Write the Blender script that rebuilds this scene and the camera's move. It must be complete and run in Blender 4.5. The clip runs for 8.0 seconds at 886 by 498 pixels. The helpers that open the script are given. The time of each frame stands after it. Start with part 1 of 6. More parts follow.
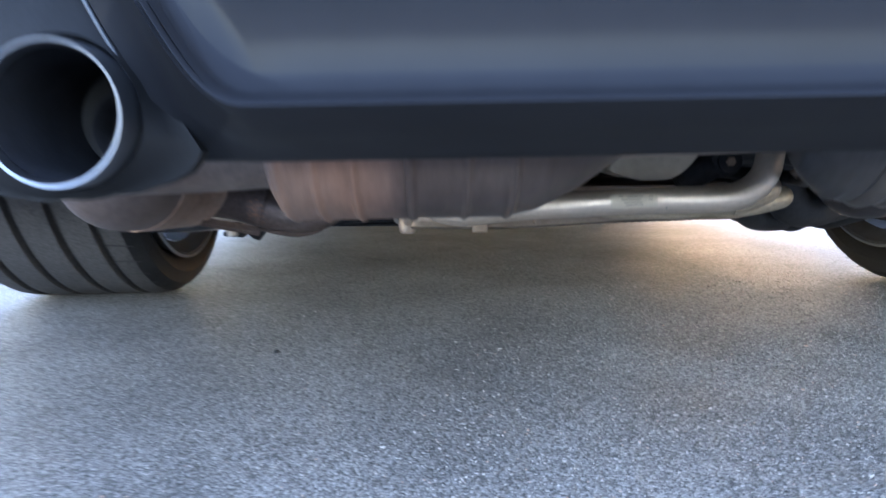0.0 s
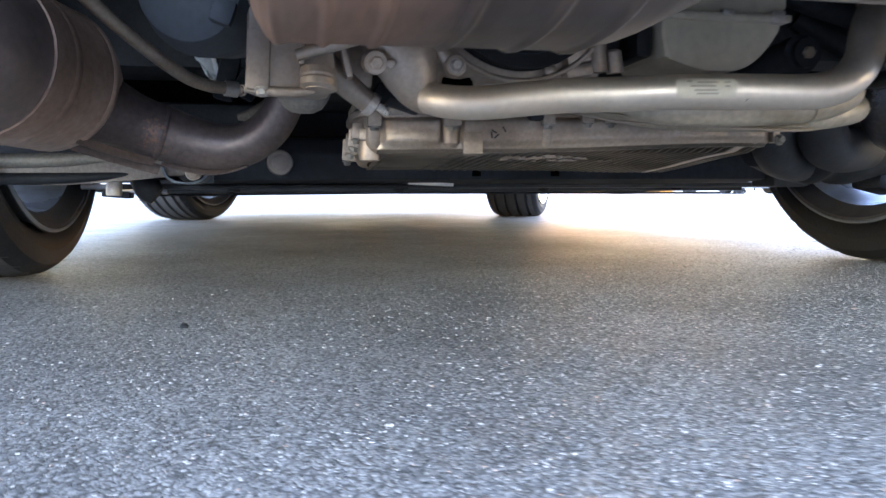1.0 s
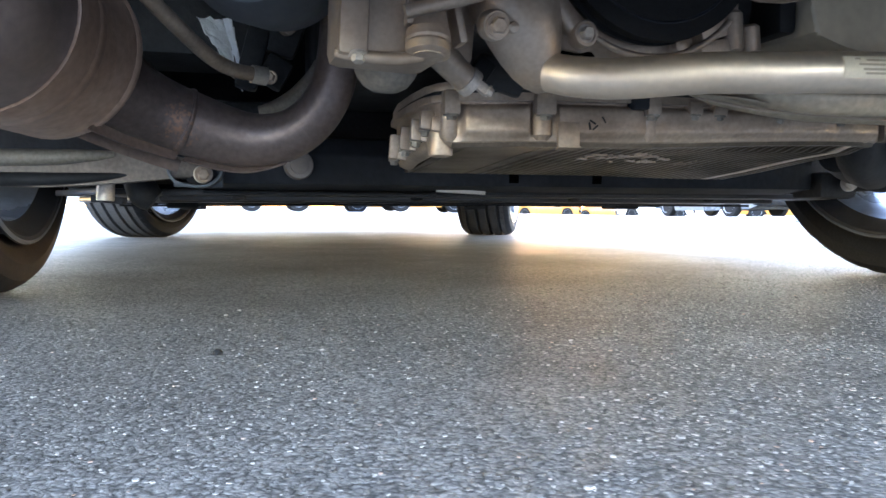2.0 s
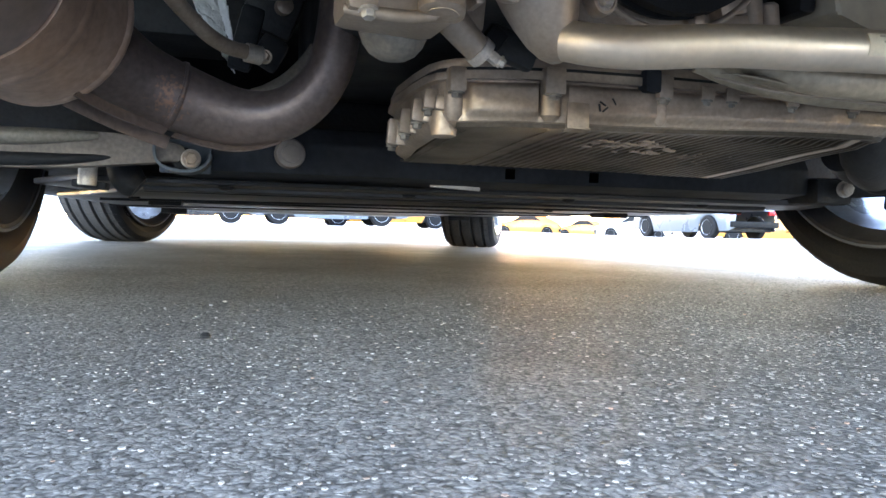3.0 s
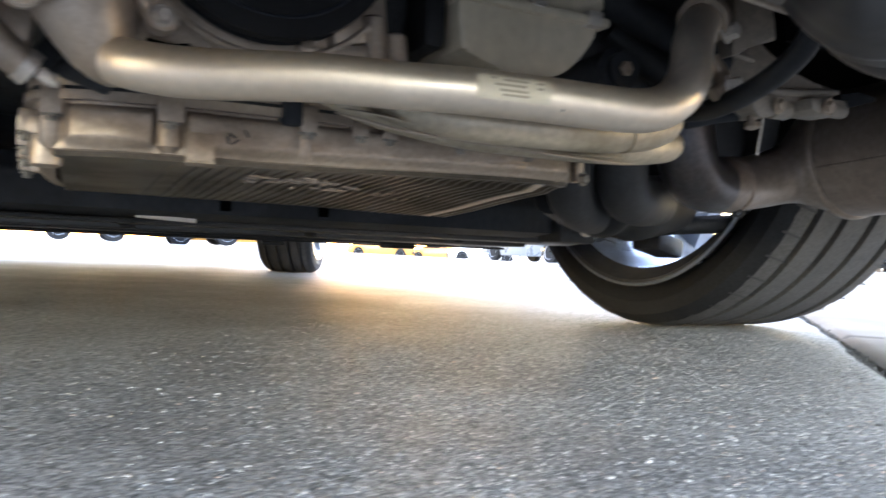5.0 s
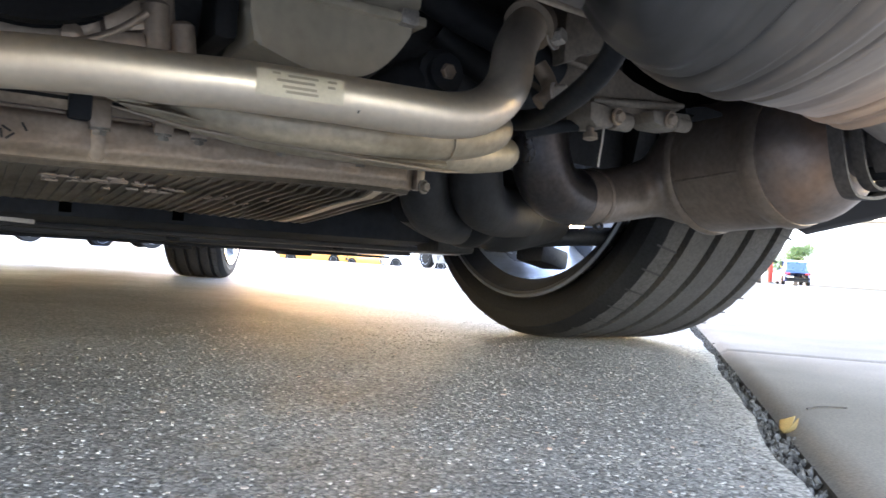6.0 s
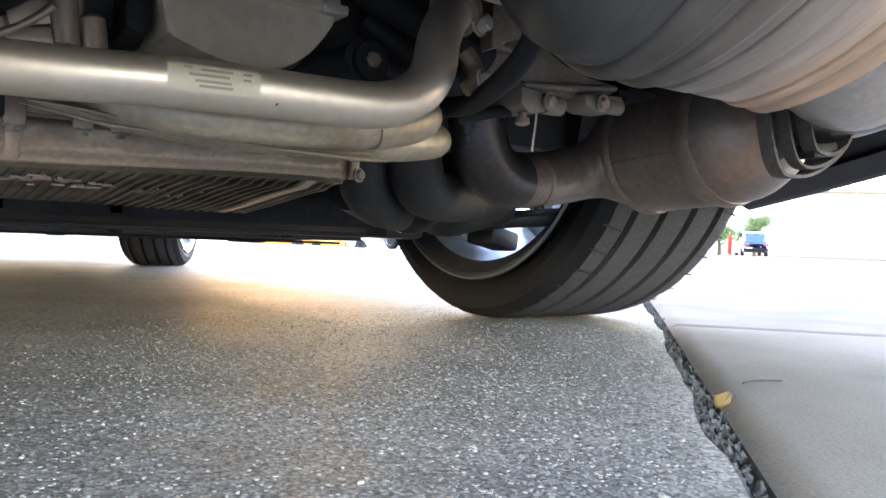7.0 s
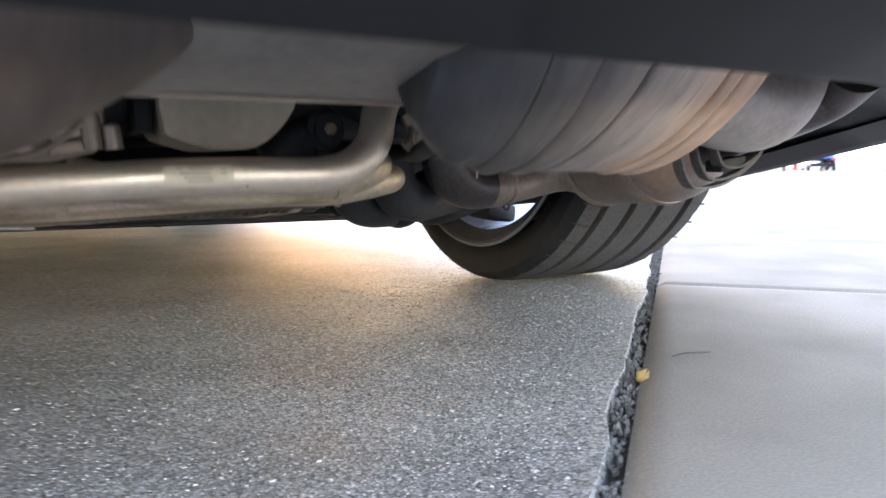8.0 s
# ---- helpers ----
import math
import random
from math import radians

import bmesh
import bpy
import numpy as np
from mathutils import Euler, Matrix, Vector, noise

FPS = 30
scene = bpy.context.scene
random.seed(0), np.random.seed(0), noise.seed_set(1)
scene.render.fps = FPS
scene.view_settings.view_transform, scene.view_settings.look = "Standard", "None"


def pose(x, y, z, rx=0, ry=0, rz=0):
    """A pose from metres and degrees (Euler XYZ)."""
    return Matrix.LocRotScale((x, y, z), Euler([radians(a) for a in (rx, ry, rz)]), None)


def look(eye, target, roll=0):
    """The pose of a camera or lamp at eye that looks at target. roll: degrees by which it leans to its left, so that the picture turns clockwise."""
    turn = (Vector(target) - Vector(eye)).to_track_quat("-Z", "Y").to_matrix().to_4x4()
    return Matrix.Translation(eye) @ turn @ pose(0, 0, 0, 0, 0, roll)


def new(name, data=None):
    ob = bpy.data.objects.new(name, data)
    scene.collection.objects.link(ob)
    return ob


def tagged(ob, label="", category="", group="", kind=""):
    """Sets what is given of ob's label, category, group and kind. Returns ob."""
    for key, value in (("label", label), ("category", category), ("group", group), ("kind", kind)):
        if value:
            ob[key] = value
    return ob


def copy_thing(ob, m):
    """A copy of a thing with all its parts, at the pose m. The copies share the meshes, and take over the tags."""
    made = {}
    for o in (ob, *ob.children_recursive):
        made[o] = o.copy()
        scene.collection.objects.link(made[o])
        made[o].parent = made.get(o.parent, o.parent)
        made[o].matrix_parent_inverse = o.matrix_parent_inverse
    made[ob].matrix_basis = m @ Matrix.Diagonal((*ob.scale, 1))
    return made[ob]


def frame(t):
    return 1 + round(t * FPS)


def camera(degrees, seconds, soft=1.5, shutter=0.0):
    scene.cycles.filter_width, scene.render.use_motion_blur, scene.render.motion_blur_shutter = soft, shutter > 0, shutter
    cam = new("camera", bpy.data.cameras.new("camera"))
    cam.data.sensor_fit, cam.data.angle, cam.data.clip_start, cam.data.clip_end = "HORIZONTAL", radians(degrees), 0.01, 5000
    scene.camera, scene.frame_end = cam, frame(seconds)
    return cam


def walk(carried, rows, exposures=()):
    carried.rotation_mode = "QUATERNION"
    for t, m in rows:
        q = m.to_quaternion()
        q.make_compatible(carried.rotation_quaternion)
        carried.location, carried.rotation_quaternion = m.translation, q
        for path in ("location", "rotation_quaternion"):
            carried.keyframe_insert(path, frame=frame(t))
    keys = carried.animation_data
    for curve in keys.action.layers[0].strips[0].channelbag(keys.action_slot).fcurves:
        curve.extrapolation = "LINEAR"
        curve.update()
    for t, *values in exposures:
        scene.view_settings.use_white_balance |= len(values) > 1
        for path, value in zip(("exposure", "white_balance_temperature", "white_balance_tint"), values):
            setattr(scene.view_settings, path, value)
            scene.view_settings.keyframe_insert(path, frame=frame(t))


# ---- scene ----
EXPO = 4.86
cam = camera(60.7, 8.0, soft=1.5, shutter=0.5)
PATH = [
    (0, (-0.178, -1.37, 0.253), (-0.138, 0.612, -0.01), -1.1),
    (0.5, (-0.206, -1.243, 0.167), (0.007, 0.733, -0.058), 0.1),
    (1, (-0.263, -1.142, 0.128), (0.095, 0.819, -0.039), -0.2),
    (1.5, (-0.312, -1.075, 0.116), (0.117, 0.873, -0.025), -0.8),
    (1.7, (-0.335, -1.048, 0.117), (0.129, 0.892, -0.015), -0.5),
    (2.8, (-0.36, -0.989, 0.085), (0.187, 0.934, 0.019), 1.2),
    (3, (-0.36, -0.99, 0.085), (0.193, 0.931, 0.019), 1.4),
    (3.5, (-0.359, -0.99, 0.086), (0.223, 0.922, 0.028), 1.6),
    (4, (-0.317, -0.982, 0.091), (0.333, 0.909, 0.051), 1.5),
    (4.5, (-0.254, -0.974, 0.105), (0.516, 0.872, 0.085), 1.6),
    (5, (-0.193, -0.981, 0.108), (0.711, 0.803, 0.111), 2.4),
    (5.2, (-0.167, -0.984, 0.113), (0.786, 0.774, 0.128), 2.9),
    (6.3, (-0.101, -0.994, 0.115), (0.977, 0.691, 0.139), 2.9),
    (6.5, (-0.097, -0.995, 0.122), (1.001, 0.676, 0.138), 2.4),
    (7, (-0.091, -1.004, 0.121), (1.04, 0.645, 0.103), 1.9),
    (7.5, (-0.092, -1.037, 0.127), (1.036, 0.613, 0.052), 1.7),
    (8, (-0.09, -1.156, 0.204), (0.91, 0.562, -0.013), -0.1),
]
walk(cam, [(t, look(eye, target, roll)) for t, eye, target, roll in PATH], [(0, EXPO - 0.30, 5650, 34), (0.6, EXPO - 0.12, 5850, 36), (1.2, EXPO, 5950, 34), (3.5, EXPO + 0.06, 6300, 31), (5, EXPO + 0.12, 6500, 33), (7.4, EXPO, 6550, 34), (8, EXPO - 0.01, 6600, 36)])

# ---- light ----
SUN_AZ, SUN_EL = 21.0, 6.5
world = bpy.data.worlds.new("world")
scene.world = world
world.use_nodes = True
wn = world.node_tree.nodes
sky = wn.new("ShaderNodeTexSky")
sky.sky_type = "NISHITA"
sky.sun_disc = False
sky.sun_elevation = radians(SUN_EL)
sky.sun_rotation = radians(SUN_AZ)
sky.air_density, sky.dust_density, sky.ozone_density = 1.0, 0.12, 1.0
wn["Background"].inputs["Strength"].default_value = 0.125
world.node_tree.links.new(sky.outputs["Color"], wn["Background"].inputs["Color"])
sun_data = bpy.data.lights.new("sun", "SUN")
sun_data.energy, sun_data.angle, sun_data.color = 0.022, radians(1), (1.0, 0.60, 0.28)
sun = new("sun", sun_data)
far = Vector((math.sin(radians(SUN_AZ)) * math.cos(radians(SUN_EL)), math.cos(radians(SUN_AZ)) * math.cos(radians(SUN_EL)), math.sin(radians(SUN_EL))))
sun.matrix_world = look(far * 60, (0, 0, 0))


# ---- materials ----
def material(name, colour, rough=0.5, metal=0.0, scale=20.0, vary=0.25, bump=0.1, tint=None, fine=None, grain=0.0, coat=0.0, spec=0.5, mix_at=(0.45, 0.62), bump_size=0.002):
    """Base colour with two scales of variation, a stain colour and fine relief."""
    m = bpy.data.materials.new(name)
    m.use_nodes = True
    n, l = m.node_tree.nodes, m.node_tree.links
    b = n["Principled BSDF"]
    b.inputs["Metallic"].default_value = metal
    b.inputs["Coat Weight"].default_value = coat
    b.inputs["Specular IOR Level"].default_value = spec
    co = n.new("ShaderNodeTexCoord")
    big = n.new("ShaderNodeTexNoise")
    big.inputs["Scale"].default_value, big.inputs["Detail"].default_value = scale, 6
    small = n.new("ShaderNodeTexNoise")
    small.inputs["Scale"].default_value, small.inputs["Detail"].default_value = fine or scale * 14, 4
    for x in (big, small):
        l.new(co.outputs["Object"], x.inputs["Vector"])
    ramp = n.new("ShaderNodeValToRGB")
    ramp.color_ramp.elements[0].position, ramp.color_ramp.elements[1].position = mix_at
    dark = tint or tuple(c * (1 - vary) for c in colour)
    ramp.color_ramp.elements[0].color, ramp.color_ramp.elements[1].color = (*colour, 1), (*dark, 1)
    l.new(big.outputs["Fac"], ramp.inputs["Fac"])
    hsv = n.new("ShaderNodeHueSaturation")
    l.new(ramp.outputs["Color"], hsv.inputs["Color"])
    mr = n.new("ShaderNodeMapRange")
    mr.inputs["From Min"].default_value, mr.inputs["From Max"].default_value = 0.3, 0.7
    mr.inputs["To Min"].default_value, mr.inputs["To Max"].default_value = 1 - vary, 1 + vary
    l.new(small.outputs["Fac"], mr.inputs["Value"])
    l.new(mr.outputs["Result"], hsv.inputs["Value"])
    l.new(hsv.outputs["Color"], b.inputs["Base Color"])
    rr = n.new("ShaderNodeMapRange")
    rr.inputs["From Min"].default_value, rr.inputs["From Max"].default_value = 0.3, 0.7
    rr.inputs["To Min"].default_value, rr.inputs["To Max"].default_value = max(0.02, rough - 0.1), min(1, rough + 0.12)
    l.new(big.outputs["Fac"], rr.inputs["Value"])
    l.new(rr.outputs["Result"], b.inputs["Roughness"])
    if bump:
        bp = n.new("ShaderNodeBump")
        bp.inputs["Strength"].default_value, bp.inputs["Distance"].default_value = bump, bump_size
        l.new(small.outputs["Fac"], bp.inputs["Height"])
        l.new(bp.outputs["Normal"], b.inputs["Normal"])
    return m


def plain(name, colour, rough=0.4, metal=0.0, emit=0.0):
    m = bpy.data.materials.new(name)
    m.use_nodes = True
    b = m.node_tree.nodes["Principled BSDF"]
    b.inputs["Base Color"].default_value, b.inputs["Roughness"].default_value, b.inputs["Metallic"].default_value = (*colour, 1), rough, metal
    return m


def asphalt_material():
    """Worn asphalt: light and dark chips of stone in dark binder, raised grains, broad stains."""
    m = bpy.data.materials.new("asphalt")
    m.use_nodes = True
    n, l = m.node_tree.nodes, m.node_tree.links
    b = n["Principled BSDF"]
    co = n.new("ShaderNodeTexCoord")
    warp = n.new("ShaderNodeTexNoise")
    warp.inputs["Scale"].default_value, warp.inputs["Detail"].default_value = 90, 2
    l.new(co.outputs["Object"], warp.inputs["Vector"])
    mixv = n.new("ShaderNodeMix")
    mixv.data_type = "VECTOR"
    mixv.inputs["Factor"].default_value = 0.007
    l.new(co.outputs["Object"], mixv.inputs["A"])
    l.new(warp.outputs["Color"], mixv.inputs["B"])
    cells = n.new("ShaderNodeTexVoronoi")
    cells.inputs["Scale"].default_value = 330
    tiny = n.new("ShaderNodeTexVoronoi")
    tiny.inputs["Scale"].default_value = 620
    for v in (cells, tiny):
        l.new(mixv.outputs["Result"], v.inputs["Vector"])
    rnd = n.new("ShaderNodeSeparateColor")
    l.new(cells.outputs["Color"], rnd.inputs["Color"])
    tone = n.new("ShaderNodeValToRGB")
    cr = tone.color_ramp
    cr.elements[0].position, cr.elements[0].color = 0.0, (0.095, 0.088, 0.079, 1)
    cr.elements[1].position, cr.elements[1].color = 1.0, (0.54, 0.50, 0.445, 1)
    for at, c in ((0.38, (0.245, 0.228, 0.204)), (0.68, (0.34, 0.317, 0.285)), (0.88, (0.44, 0.41, 0.368))):
        e = cr.elements.new(at)
        e.color = (*c, 1)
    rnd2 = n.new("ShaderNodeSeparateColor")
    l.new(tiny.outputs["Color"], rnd2.inputs["Color"])
    both = n.new("ShaderNodeMix")
    both.inputs["Factor"].default_value = 0.35
    l.new(rnd.outputs["Red"], both.inputs["A"])
    l.new(rnd2.outputs["Red"], both.inputs["B"])
    l.new(both.outputs["Result"], tone.inputs["Fac"])
    binder = n.new("ShaderNodeValToRGB")
    binder.color_ramp.elements[0].position, binder.color_ramp.elements[0].color = 0.42, (1, 1, 1, 1)
    binder.color_ramp.elements[1].position, binder.color_ramp.elements[1].color = 0.75, (0.45, 0.45, 0.45, 1)
    l.new(cells.outputs["Distance"], binder.inputs["Fac"])
    mul = n.new("ShaderNodeMix")
    mul.data_type, mul.blend_type = "RGBA", "MULTIPLY"
    mul.inputs["Factor"].default_value = 1.0
    l.new(tone.outputs["Color"], mul.inputs["A"])
    l.new(binder.outputs["Color"], mul.inputs["B"])
    stain = n.new("ShaderNodeTexNoise")
    stain.inputs["Scale"].default_value, stain.inputs["Detail"].default_value = 4.0, 8
    l.new(co.outputs["Object"], stain.inputs["Vector"])
    sr = n.new("ShaderNodeMapRange")
    sr.inputs["From Min"].default_value, sr.inputs["From Max"].default_value, sr.inputs["To Min"].default_value, sr.inputs["To Max"].default_value = 0.3, 0.7, 0.75, 1.25
    l.new(stain.outputs["Fac"], sr.inputs["Value"])
    hsv = n.new("ShaderNodeHueSaturation")
    l.new(mul.outputs["Result"], hsv.inputs["Color"])
    l.new(sr.outputs["Result"], hsv.inputs["Value"])
    l.new(hsv.outputs["Color"], b.inputs["Base Color"])
    b.inputs["Roughness"].default_value = 0.62
    b.inputs["Specular IOR Level"].default_value = 0.22
    inv = n.new("ShaderNodeMath")
    inv.operation = "SUBTRACT"
    inv.inputs[0].default_value = 1.0
    l.new(cells.outputs["Distance"], inv.inputs[1])
    hgt = n.new("ShaderNodeMath")
    hgt.operation = "MULTIPLY"
    l.new(inv.outputs["Value"], hgt.inputs[0])
    l.new(rnd.outputs["Green"], hgt.inputs[1])
    add = n.new("ShaderNodeMath")
    add.operation = "MULTIPLY_ADD"
    add.inputs[1].default_value = -0.3
    l.new(tiny.outputs["Distance"], add.inputs[0])
    l.new(hgt.outputs["Value"], add.inputs[2])
    lump = n.new("ShaderNodeTexNoise")
    lump.inputs["Scale"].default_value, lump.inputs["Detail"].default_value = 75, 3
    l.new(co.outputs["Object"], lump.inputs["Vector"])
    low = n.new("ShaderNodeBump")
    low.inputs["Strength"].default_value, low.inputs["Distance"].default_value = 0.25, 0.005
    l.new(lump.outputs["Fac"], low.inputs["Height"])
    bp = n.new("ShaderNodeBump")
    bp.inputs["Strength"].default_value, bp.inputs["Distance"].default_value = 0.55, 0.0024
    l.new(low.outputs["Normal"], bp.inputs["Normal"])
    l.new(add.outputs["Value"], bp.inputs["Height"])
    l.new(bp.outputs["Normal"], b.inputs["Normal"])
    return m


def chip_material():
    m = bpy.data.materials.new("stone_chips")
    m.use_nodes = True
    n, l = m.node_tree.nodes, m.node_tree.links
    b = n["Principled BSDF"]
    g = n.new("ShaderNodeNewGeometry")
    r = n.new("ShaderNodeValToRGB")
    cr = r.color_ramp
    cr.elements[0].position, cr.elements[0].color = 0.0, (0.075, 0.07, 0.063, 1)
    cr.elements[1].position, cr.elements[1].color = 1.0, (0.47, 0.445, 0.41, 1)
    for at, c in ((0.28, (0.13, 0.121, 0.109)), (0.52, (0.26, 0.243, 0.219)), (0.78, (0.37, 0.346, 0.312)), (0.95, (0.44, 0.412, 0.372)), (0.97, (0.42, 0.28, 0.205))):
        e = cr.elements.new(at)
        e.color = (*c, 1)
    l.new(g.outputs["Random Per Island"], r.inputs["Fac"])
    l.new(r.outputs["Color"], b.inputs["Base Color"])
    b.inputs["Roughness"].default_value = 0.95
    b.inputs["Specular IOR Level"].default_value = 0.1
    return m


def heat_material(name, stops, rough=0.4, metal=0.55):
    """Steel whose colours run along x, temper tints among them, with streaks across and a fine grain."""
    m = bpy.data.materials.new(name)
    m.use_nodes = True
    n, l = m.node_tree.nodes, m.node_tree.links
    b = n["Principled BSDF"]
    b.inputs["Metallic"].default_value = metal
    co, sep = n.new("ShaderNodeTexCoord"), n.new("ShaderNodeSeparateXYZ")
    l.new(co.outputs["Object"], sep.inputs["Vector"])
    streak = n.new("ShaderNodeTexNoise")
    streak.inputs["Scale"].default_value, streak.inputs["Detail"].default_value = 9, 5
    l.new(co.outputs["Object"], streak.inputs["Vector"])
    shift = n.new("ShaderNodeMath")
    shift.operation = "MULTIPLY_ADD"
    shift.inputs[1].default_value = 0.06
    l.new(streak.outputs["Fac"], shift.inputs[0])
    l.new(sep.outputs["X"], shift.inputs[2])
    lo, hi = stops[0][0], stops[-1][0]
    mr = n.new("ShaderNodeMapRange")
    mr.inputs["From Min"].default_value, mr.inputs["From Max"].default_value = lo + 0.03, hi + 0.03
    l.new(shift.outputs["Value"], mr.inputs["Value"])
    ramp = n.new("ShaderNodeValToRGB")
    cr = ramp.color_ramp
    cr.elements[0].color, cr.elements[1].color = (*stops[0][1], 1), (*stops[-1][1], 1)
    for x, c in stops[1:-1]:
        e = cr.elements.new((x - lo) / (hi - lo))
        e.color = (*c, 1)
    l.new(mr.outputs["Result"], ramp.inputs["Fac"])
    grain = n.new("ShaderNodeTexNoise")
    grain.inputs["Scale"].default_value, grain.inputs["Detail"].default_value = 70, 6
    stretch = n.new("ShaderNodeMapping")
    stretch.inputs["Scale"].default_value = (2.2, 0.5, 0.5)
    l.new(co.outputs["Object"], stretch.inputs["Vector"])
    l.new(stretch.outputs["Vector"], grain.inputs["Vector"])
    gm = n.new("ShaderNodeMapRange")
    gm.inputs["From Min"].default_value, gm.inputs["From Max"].default_value, gm.inputs["To Min"].default_value, gm.inputs["To Max"].default_value = 0.3, 0.7, 0.84, 1.14
    l.new(grain.outputs["Fac"], gm.inputs["Value"])
    hsv = n.new("ShaderNodeHueSaturation")
    l.new(ramp.outputs["Color"], hsv.inputs["Color"])
    l.new(gm.outputs["Result"], hsv.inputs["Value"])
    l.new(hsv.outputs["Color"], b.inputs["Base Color"])
    rr = n.new("ShaderNodeMapRange")
    rr.inputs["From Min"].default_value, rr.inputs["From Max"].default_value, rr.inputs["To Min"].default_value, rr.inputs["To Max"].default_value = 0.3, 0.7, rough - 0.08, rough + 0.1
    l.new(streak.outputs["Fac"], rr.inputs["Value"])
    l.new(rr.outputs["Result"], b.inputs["Roughness"])
    bp = n.new("ShaderNodeBump")
    bp.inputs["Strength"].default_value, bp.inputs["Distance"].default_value = 0.12, 0.0005
    l.new(grain.outputs["Fac"], bp.inputs["Height"])
    l.new(bp.outputs["Normal"], b.inputs["Normal"])
    return m


def rust_material():
    """Dark exhaust steel with a ragged rust bloom round its weld."""
    m = material("rusty_exhaust", (0.150, 0.113, 0.100), 0.42, 0.5, 7, 0.2, 0.35, tint=(0.088, 0.066, 0.061), fine=200, bump_size=0.0008)
    n, l = m.node_tree.nodes, m.node_tree.links
    b = n["Principled BSDF"]
    old = b.inputs["Base Color"].links[0].from_socket
    co = n.new("ShaderNodeTexCoord")
    away = n.new("ShaderNodeVectorMath")
    away.operation = "DISTANCE"
    away.inputs[1].default_value = (-0.402, -0.375, 0.177)
    l.new(co.outputs["Object"], away.inputs[0])
    near = n.new("ShaderNodeMapRange")
    near.inputs["From Min"].default_value, near.inputs["From Max"].default_value, near.inputs["To Min"].default_value, near.inputs["To Max"].default_value = 0.004, 0.027, 0.17, -0.16
    l.new(away.outputs["Value"], near.inputs["Value"])
    spots = n.new("ShaderNodeTexNoise")
    spots.inputs["Scale"].default_value, spots.inputs["Detail"].default_value = 260, 6
    l.new(co.outputs["Object"], spots.inputs["Vector"])
    add = n.new("ShaderNodeMath")
    l.new(near.outputs["Result"], add.inputs[0])
    l.new(spots.outputs["Fac"], add.inputs[1])
    ramp = n.new("ShaderNodeMapRange")
    ramp.inputs["From Min"].default_value, ramp.inputs["From Max"].default_value = 0.55, 0.72
    l.new(add.outputs["Value"], ramp.inputs["Value"])
    mix = n.new("ShaderNodeMix")
    mix.data_type = "RGBA"
    mix.inputs["B"].default_value = (0.24, 0.132, 0.088, 1)
    l.new(ramp.outputs["Result"], mix.inputs["Factor"])
    l.new(old, mix.inputs["A"])
    l.new(mix.outputs["Result"], b.inputs["Base Color"])
    return m


# right drum: near black at the inner end, orange-brown heat tint at the outer
M_HEATR = heat_material("graded_steel_right", ((0.12, (0.056, 0.058, 0.063)), (0.165, (0.100, 0.093, 0.090)), (0.195, (0.195, 0.166, 0.149)), (0.212, (0.33, 0.28, 0.25)), (0.235, (0.47, 0.385, 0.335)), (0.258, (0.60, 0.42, 0.31)), (0.29, (0.64, 0.44, 0.32)), (0.32, (0.36, 0.33, 0.32))))
M_HEATL = heat_material("tempered_steel_left", ((-0.30, (0.22, 0.175, 0.155)), (-0.275, (0.33, 0.205, 0.148)), (-0.235, (0.34, 0.188, 0.124)), (-0.205, (0.23, 0.140, 0.105)), (-0.19, (0.112, 0.078, 0.064)), (-0.12, (0.112, 0.083, 0.070)), (0.0, (0.088, 0.073, 0.068))))
M_PLATE = material("dull_sheet_steel", (0.26, 0.225, 0.20), 0.5, 0.3, 6, 0.14, 0.2, tint=(0.19, 0.165, 0.15), fine=120, bump_size=0.0006)
M_ASPHALT = asphalt_material()
M_CHIPS = chip_material()
M_CONCRETE = material("concrete", (0.250, 0.213, 0.168), 0.92, 0, 4.5, 0.16, 0.35, spec=0.1, tint=(0.208, 0.177, 0.139), mix_at=(0.40, 0.68), fine=420, bump_size=0.0010)
M_JOINT = material("joint_dirt", (0.15, 0.135, 0.115), 0.95, 0, 30, 0.4, 0.8, fine=300, bump_size=0.004)
M_TREAD = material("dusty_tread", (0.069, 0.0653, 0.063), 0.85, 0, 9, 0.25, 0.3, spec=0.2, tint=(0.06, 0.057, 0.0555), fine=220, bump_size=0.001)
M_TYRE = material("tyre_rubber", (0.0125, 0.0130, 0.0148), 0.72, 0, 9, 0.25, 0.25, spec=0.2, tint=(0.018, 0.0183, 0.020), fine=260, bump_size=0.0008)
M_SPOKE = material("spoke_silver", (0.33, 0.36, 0.41), 0.35, 0.6, 10, 0.06, 0.03)
M_RIM = material("rim_silver", (0.70, 0.74, 0.80), 0.3, 0.6, 10, 0.06, 0.03, tint=(0.45, 0.46, 0.48))
M_BARREL = material("rim_barrel", (0.05, 0.052, 0.057), 0.75, 0.0, 10, 0.1, 0.05, tint=(0.035, 0.036, 0.04))
M_DISC = material("brake_steel", (0.30, 0.30, 0.31), 0.4, 0.9, 20, 0.15, 0.1)
M_PAINT = material("car_paint", (0.0150, 0.0157, 0.0182), 0.5, 0.0, 2.5, 0.05, 0.0, coat=0.13, spec=0.07)
M_PAINT.node_tree.nodes["Principled BSDF"].inputs["Coat Roughness"].default_value = 0.12
M_PLASTIC = material("black_plastic", (0.010, 0.0105, 0.0115), 0.55, 0, 12, 0.2, 0.3, fine=500, bump_size=0.0006, spec=0.16)
M_DARK = material("dark_metal", (0.020, 0.021, 0.0235), 0.6, 0.1, 14, 0.35, 0.3)
